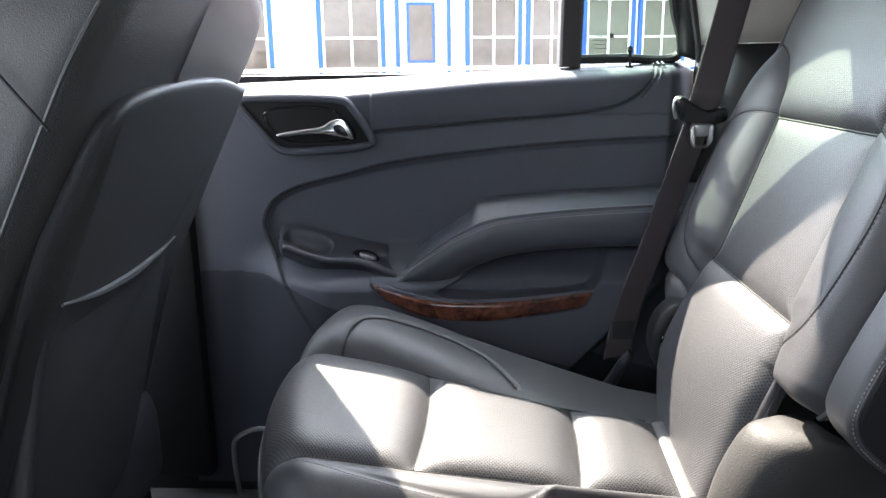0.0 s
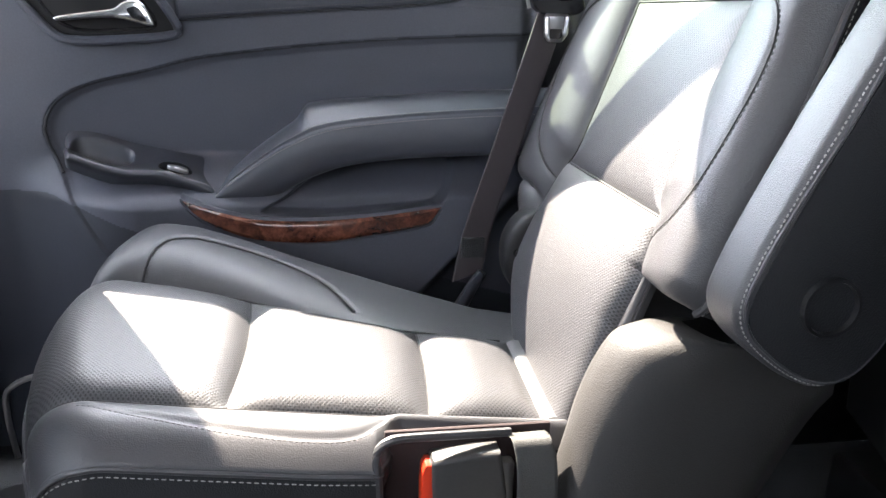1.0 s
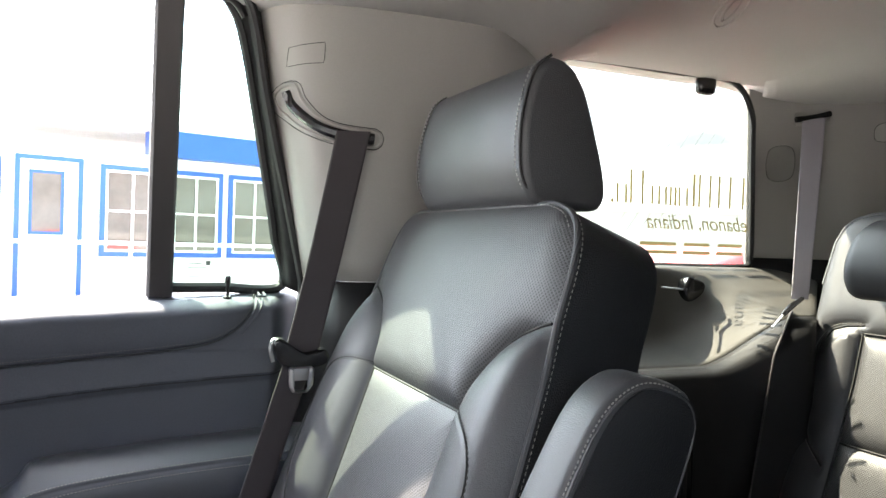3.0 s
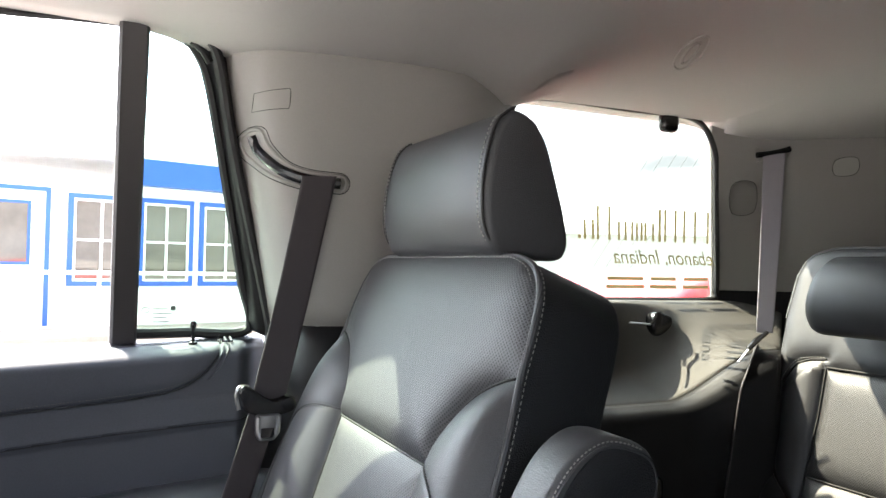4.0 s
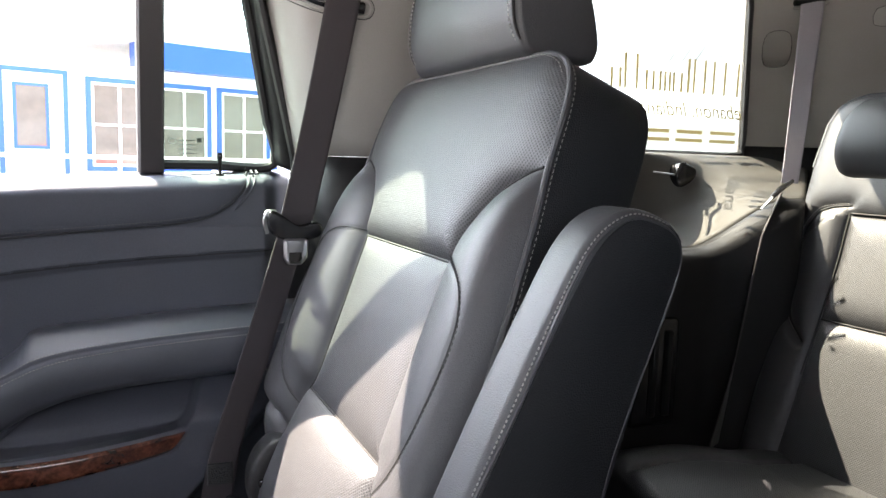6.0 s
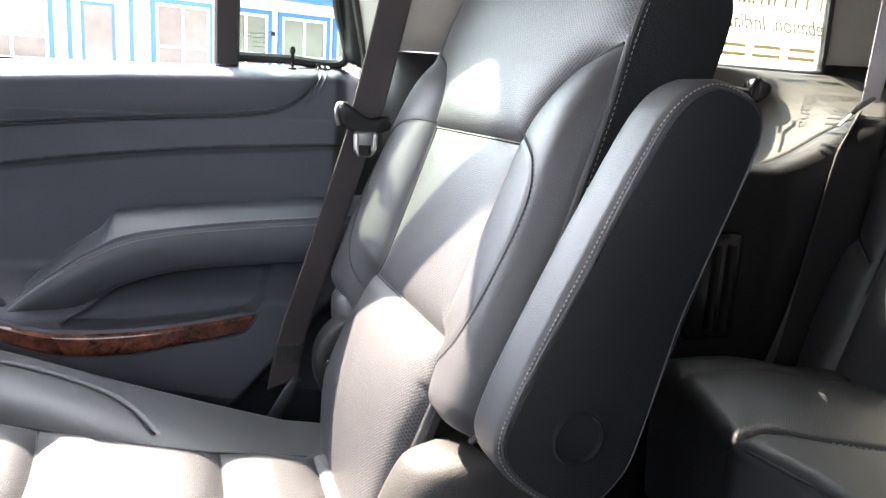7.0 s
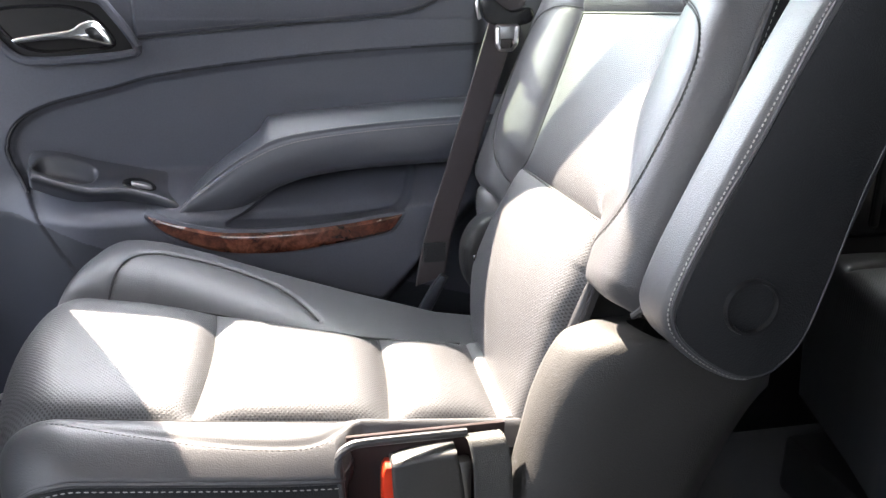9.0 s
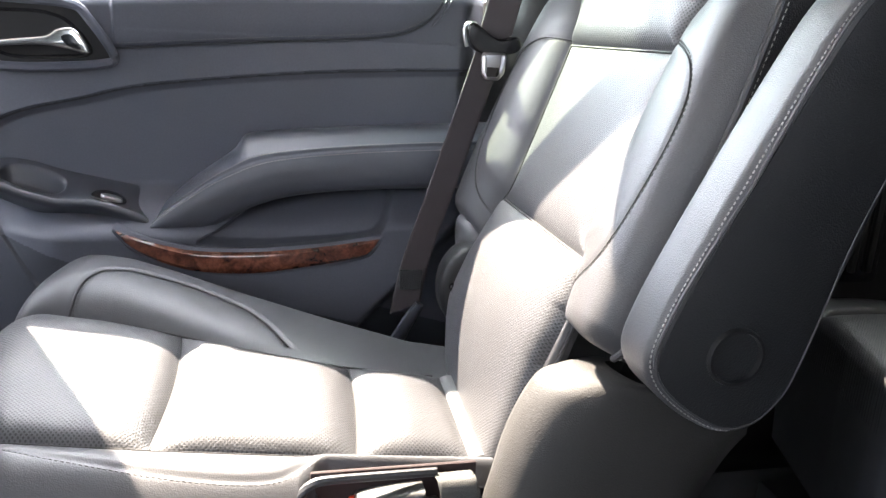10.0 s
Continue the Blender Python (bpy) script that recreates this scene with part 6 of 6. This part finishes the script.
pan = catmull([(0.690, 1.255), (0.72, 1.292), (0.80, 1.308), (0.95, 1.312), (1.06, 1.300), (1.092, 1.28), (1.092, 1.10), (1.080, 0.80), (1.06, 0.66), (0.69, 0.66), (0.672, 0.85), (0.672, 1.10)], 6, True)
part("back_panel", rounded_prism(resample(pan, 0.015, True), lambda a, b, c: fs(a, b, c - 0.016), 0.03, 0.012, 4), panel_vinyl, front_seat)
pocket = part("map_pocket", rounded_prism(resample(catmull([(0.70, 1.098), (0.78, 1.085), (0.86, 1.083), (0.93, 1.091), (0.975, 1.103), (0.985, 0.95), (0.96, 0.80), (0.90, 0.76), (0.76, 0.76), (0.71, 0.85)], 6, True), 0.012, True), lambda a, b, c: fs(a, b, c - 0.034 - 0.02 * (1.1 - b) / 0.3), 0.03, 0.010, 4), panel_vinyl, front_seat)
pe = resample(catmull([(0.70, 1.103), (0.78, 1.090), (0.86, 1.088), (0.93, 1.096), (0.975, 1.108)], 8), 0.008)
part("pocket_edge", sweep([fs(a, b, -0.038) for a, b in pe], [0.0015 + 0.0040 * math.sin(math.pi * k / (len(pe) - 1)) for k in range(len(pe))], 8), panel_vinyl, pocket)
part("piping", sweep([fs(a, b, 0.012) for a, b in resample(catmull([(0.6335, 0.80), (0.632, 1.05), (0.6335, 1.28), (0.640, 1.345), (0.660, 1.395), (0.70, 1.418), (0.76, 1.428)], 8), 0.012)], 0.0022, 6), panel_vinyl, front_seat)
part("side_seam", sweep([fs(0.6315, 1.275 + 0.10 * k, 0.004 + 0.13 * k) for k in np.linspace(0, 1, 20)], 0.0016, 6), side_vinyl, front_seat)
part("cushion", box((-0.95, 0.66, 0.68), (-0.40, 1.10, 0.86), 0.05, 4), leather, front_seat)
part("seat_base", box((-0.90, 0.70, 0.535), (-0.42, 1.06, 0.70), 0.01), hard_trim, front_seat)
hr_f = part("headrest", rounded_prism(resample(catmull([(0.76, 1.47), (0.755, 1.56), (0.79, 1.63), (0.88, 1.645), (0.97, 1.63), (1.005, 1.56), (1.0, 1.47), (0.88, 1.455)], 6, True), 0.015, True), lambda a, b, c: Vector((-0.18 - c, a, b)), 0.10, 0.025, 4), leather, front_seat)
loop = thing("footwell_loop", "bent pale wire loop beside the seat in the footwell", "wire loop", at=(-0.2, 1.1, 0.6))
part("wire", sweep(catmull([(-0.268, 1.02, 0.700), (-0.272, 1.02, 0.76), (-0.266, 1.02, 0.792), (-0.230, 1.02, 0.808), (-0.190, 1.02, 0.797)], 8), 0.0035, 8), steel, loop)
mat_ = thing("floor_mat", "black ribbed floor mat in the footwell", "floor mat", at=(-0.3, 0.9, 0.54))
part("mat", rounded_prism(resample(catmull([(-0.42, 0.66), (-0.42, 1.15), (-0.10, 1.15), (-0.10, 0.66)], 4, True), 0.02, True), lambda a, b, c: Vector((a, b, 0.536 + c)), 0.012, 0.004, 2), hard_trim, mat_)

# ---- outside ----
asphalt = material("pale_concrete", (0.42, 0.405, 0.385), 0.9, grain=0.3, grain_scale=60, bump=0.6, bump_scale=80, bump_dist=0.01)
siding = material("white_siding", (0.84, 0.84, 0.83), 0.55, grain=0.04, grain_scale=30)
blue = material("blue_paint", (0.012, 0.085, 0.42), 0.4, grain=0.05)
glassy = material("dark_window_glass", (0.10, 0.085, 0.07), 0.04, spec=0.8, vary=0.3)
deck_wood = material("weathered_deck_wood", (0.30, 0.25, 0.21), 0.8, grain=0.2, grain_scale=40)
white_metal = material("white_painted_metal", (0.80, 0.80, 0.80), 0.4)
red_paint = material("red_car_paint", (0.50, 0.008, 0.012), 0.25, coat=0.5)
ground = part("ground", box((-600, -600, -0.2), (600, 600, 0.0), 0), asphalt, None, smooth=False)
tagged(ground, "pale worn concrete of the car park", "ground", kind="structure")

K = 1.13
EYE0 = Vector((0.13, 0.13, 1.42))
B_DIR = Vector((math.cos(radians(16)), math.sin(radians(16)), 0))
B_N = Vector((-B_DIR.y, B_DIR.x, 0))


def bld(u, z, d=0.0):
    """A place on the building's front: u metres along it, z up, d behind the face."""
    p = Vector((0, 12, 0)) + B_DIR * u + Vector((0, 0, z))
    return EYE0 + (p - EYE0) * K + B_N * d


def bld_box(u0, u1, z0, z1, d0, d1, bevel=0.0):
    bm = bmesh.new()
    vs = [bm.verts.new(bld(u, z, d)) for u, z, d in ((u0, z0, d0), (u1, z0, d0), (u1, z1, d0), (u0, z1, d0), (u0, z0, d1), (u1, z0, d1), (u1, z1, d1), (u0, z1, d1))]
    for f in ((0, 1, 2, 3), (7, 6, 5, 4), (0, 4, 5, 1), (1, 5, 6, 2), (2, 6, 7, 3), (3, 7, 4, 0)):
        bm.faces.new([vs[i] for i in f])
    return bm


house = thing("diner_building", "white one-storey building with blue-trimmed windows and a blue fascia", "building", at=(2, 13.5, 0))
part("wall", bld_box(-9, 9.5, -0.6, 2.56, 0.0, 5.0), siding, house)
part("fascia", bld_box(0.62, 9.7, 2.54, 2.93, -0.30, 0.30), blue, house, "blue painted fascia")
part("roof", bld_box(-9.2, 9.7, 2.93, 3.02, -0.28, 5.2), white_metal, house)
for i in range(12):
    z = 0.55 + 0.165 * i
    part("board", bld_box(-9, 9.5, z, z + 0.155, -0.012, 0.0), siding, house)


def window(u0, u1, z0, z1, mullions=1, bars=1):
    w = part("window", bld_box(u0 + 0.07, u1 - 0.07, z0 + 0.07, z1 - 0.07, -0.02, 0.03), glassy, house)
    for a, b, c, d in ((u0, u0 + 0.07, z0, z1), (u1 - 0.07, u1, z0, z1), (u0 + 0.07, u1 - 0.07, z1 - 0.07, z1), (u0 + 0.07, u1 - 0.07, z0, z0 + 0.07)):
        part("frame", bld_box(a, b, c, d, -0.06, 0.02), blue, w)
    for a, b, c, d in ((u0 + 0.07, u0 + 0.105, z0 + 0.07, z1 - 0.07), (u1 - 0.105, u1 - 0.07, z0 + 0.07, z1 - 0.07), (u0 + 0.105, u1 - 0.105, z1 - 0.105, z1 - 0.07), (u0 + 0.105, u1 - 0.105, z0 + 0.07, z0 + 0.105)):
        part("sash", bld_box(a, b, c, d, -0.05, 0.0), white_metal, w)
    for k in range(mullions):
        u = u0 + (u1 - u0) * (k + 1) / (mullions + 1)
        part("sash", bld_box(u - 0.018, u + 0.018, z0 + 0.105, z1 - 0.105, -0.045, 0.0), white_metal, w)
    for k in range(bars):
        z = z0 + (z1 - z0) * (k + 1) / (bars + 1)
        part("sash", bld_box(u0 + 0.105, u1 - 0.105, z - 0.016, z + 0.016, -0.044, 0.0), white_metal, w)


for u0, u1 in ((-0.08, 0.83), (0.90, 1.74), (1.84, 2.74), (2.80, 3.66), (3.8, 4.7), (4.76, 5.6), (-2.32, -1.32), (-3.95, -2.95), (-5.0, -4.02)):
    window(u0, u1, 1.05, 2.37)
dr = part("door", bld_box(-1.13, -0.34, 0.50, 2.40, -0.03, 0.02), white_metal, house, "white door with a blue-framed pane")
for a, b, c, d in ((-1.16, -1.10, 0.50, 2.42), (-0.37, -0.31, 0.50, 2.42), (-1.10, -0.37, 2.36, 2.42)):
    part("frame", bld_box(a, b, c, d, -0.06, 0.02), blue, dr)
for a, b, c, d in ((-0.99, -0.95, 1.34, 2.22), (-0.59, -0.55, 1.34, 2.22), (-0.95, -0.59, 2.18, 2.22), (-0.95, -0.59, 1.34, 1.38)):
    part("frame", bld_box(a, b, c, d, -0.05, 0.0), blue, dr)
part("pane", bld_box(-0.95, -0.59, 1.38, 2.18, -0.04, 0.0), glassy, dr)
part("door_knob", bld_box(-1.07, -1.03, 1.32, 1.38, -0.09, -0.03), steel, dr)
deck = thing("deck", "raised timber deck with a white railing before the building", "deck", at=(1, 12.5, 0))
part("deck_floor", bld_box(-9, 9, 0.32, 0.46, -1.6, -0.02), deck_wood, deck)
part("top_rail", bld_box(-9, 9, 1.24, 1.29, -1.6, -1.54), white_metal, deck)
for i in range(15):
    u = -8.8 + 1.25 * i
    part("post", bld_box(u - 0.02, u + 0.02, -0.1, 1.25, -1.59, -1.55), white_metal, deck)
part("skirt", bld_box(-9, 9, -0.12, 0.32, -1.55, -1.50), deck_wood, deck)

far_hall = thing("far_building", "long pale warehouse with a flat roof across the street", "building", at=(40, 40, 0))
bm = box((2, 20, 0.0), (90, 26, 3.1), 0)
bmesh.ops.rotate(bm, verts=bm.verts, cent=Vector((40, 23, 0)), matrix=Matrix.Rotation(radians(-28), 3, "Z"))
part("wall", bm, material("pale_green_cladding", (0.42, 0.46, 0.44), 0.6, grain=0.06), far_hall, smooth=False)
bm = box((1.5, 19.5, 3.1), (90.5, 26.5, 3.5), 0)
bmesh.ops.rotate(bm, verts=bm.verts, cent=Vector((40, 23, 0)), matrix=Matrix.Rotation(radians(-28), 3, "Z"))
part("roof_edge", bm, white_metal, far_hall, smooth=False)

red_car = thing("red_car", "red car parked beside, seen through the rear side window", "car", at=(4.2, 4.6, 0))
RC = pose(3.85, 4.50, -0.03, 0, 0, 14)
prof = catmull([(-2.2, 0.30), (-2.25, 0.62), (-2.0, 0.86), (-1.1, 1.00), (-0.45, 1.36), (0.2, 1.46), (0.9, 1.42), (1.55, 1.10), (2.1, 1.02), (2.25, 0.70), (2.2, 0.30)], 6)
part("body", rounded_prism(resample(prof, 0.08, True), lambda a, b, c: RC @ Vector((a, (c - 0.87) * (1 - 0.28 * max(0, b - 0.95)), b)), 1.74, 0.14, 5), red_paint, red_car)
for s in (-1, 1):
    part("side_window", rounded_prism(resample(catmull([(-0.95, 1.02), (-0.40, 1.30), (0.2, 1.38), (0.85, 1.34), (1.30, 1.06)], 5, True), 0.06, True), lambda a, b, c: RC @ Vector((a, s * (0.87 - 0.26 * (b - 0.95)) + c - 0.02, b)), 0.04, 0.005, 1), glassy, red_car)
    for x in (-1.38, 1.40):
        wh = part("wheel", rounded_prism([(x + 0.33 * math.cos(q), 0.33 + 0.33 * math.sin(q)) for q in np.linspace(0, math.tau, 32, endpoint=False)], lambda a, b, c: RC @ Vector((a, s * 0.78 + (c - 0.1), b)), 0.2, 0.03, 3), rubber, red_car)
        part("rim", rounded_prism([(x + 0.21 * math.cos(q), 0.33 + 0.21 * math.sin(q)) for q in np.linspace(0, math.tau, 24, endpoint=False)], lambda a, b, c: RC @ Vector((a, s * 0.78 + (c - 0.106), b)), 0.212, 0.01, 2), steel, wh)
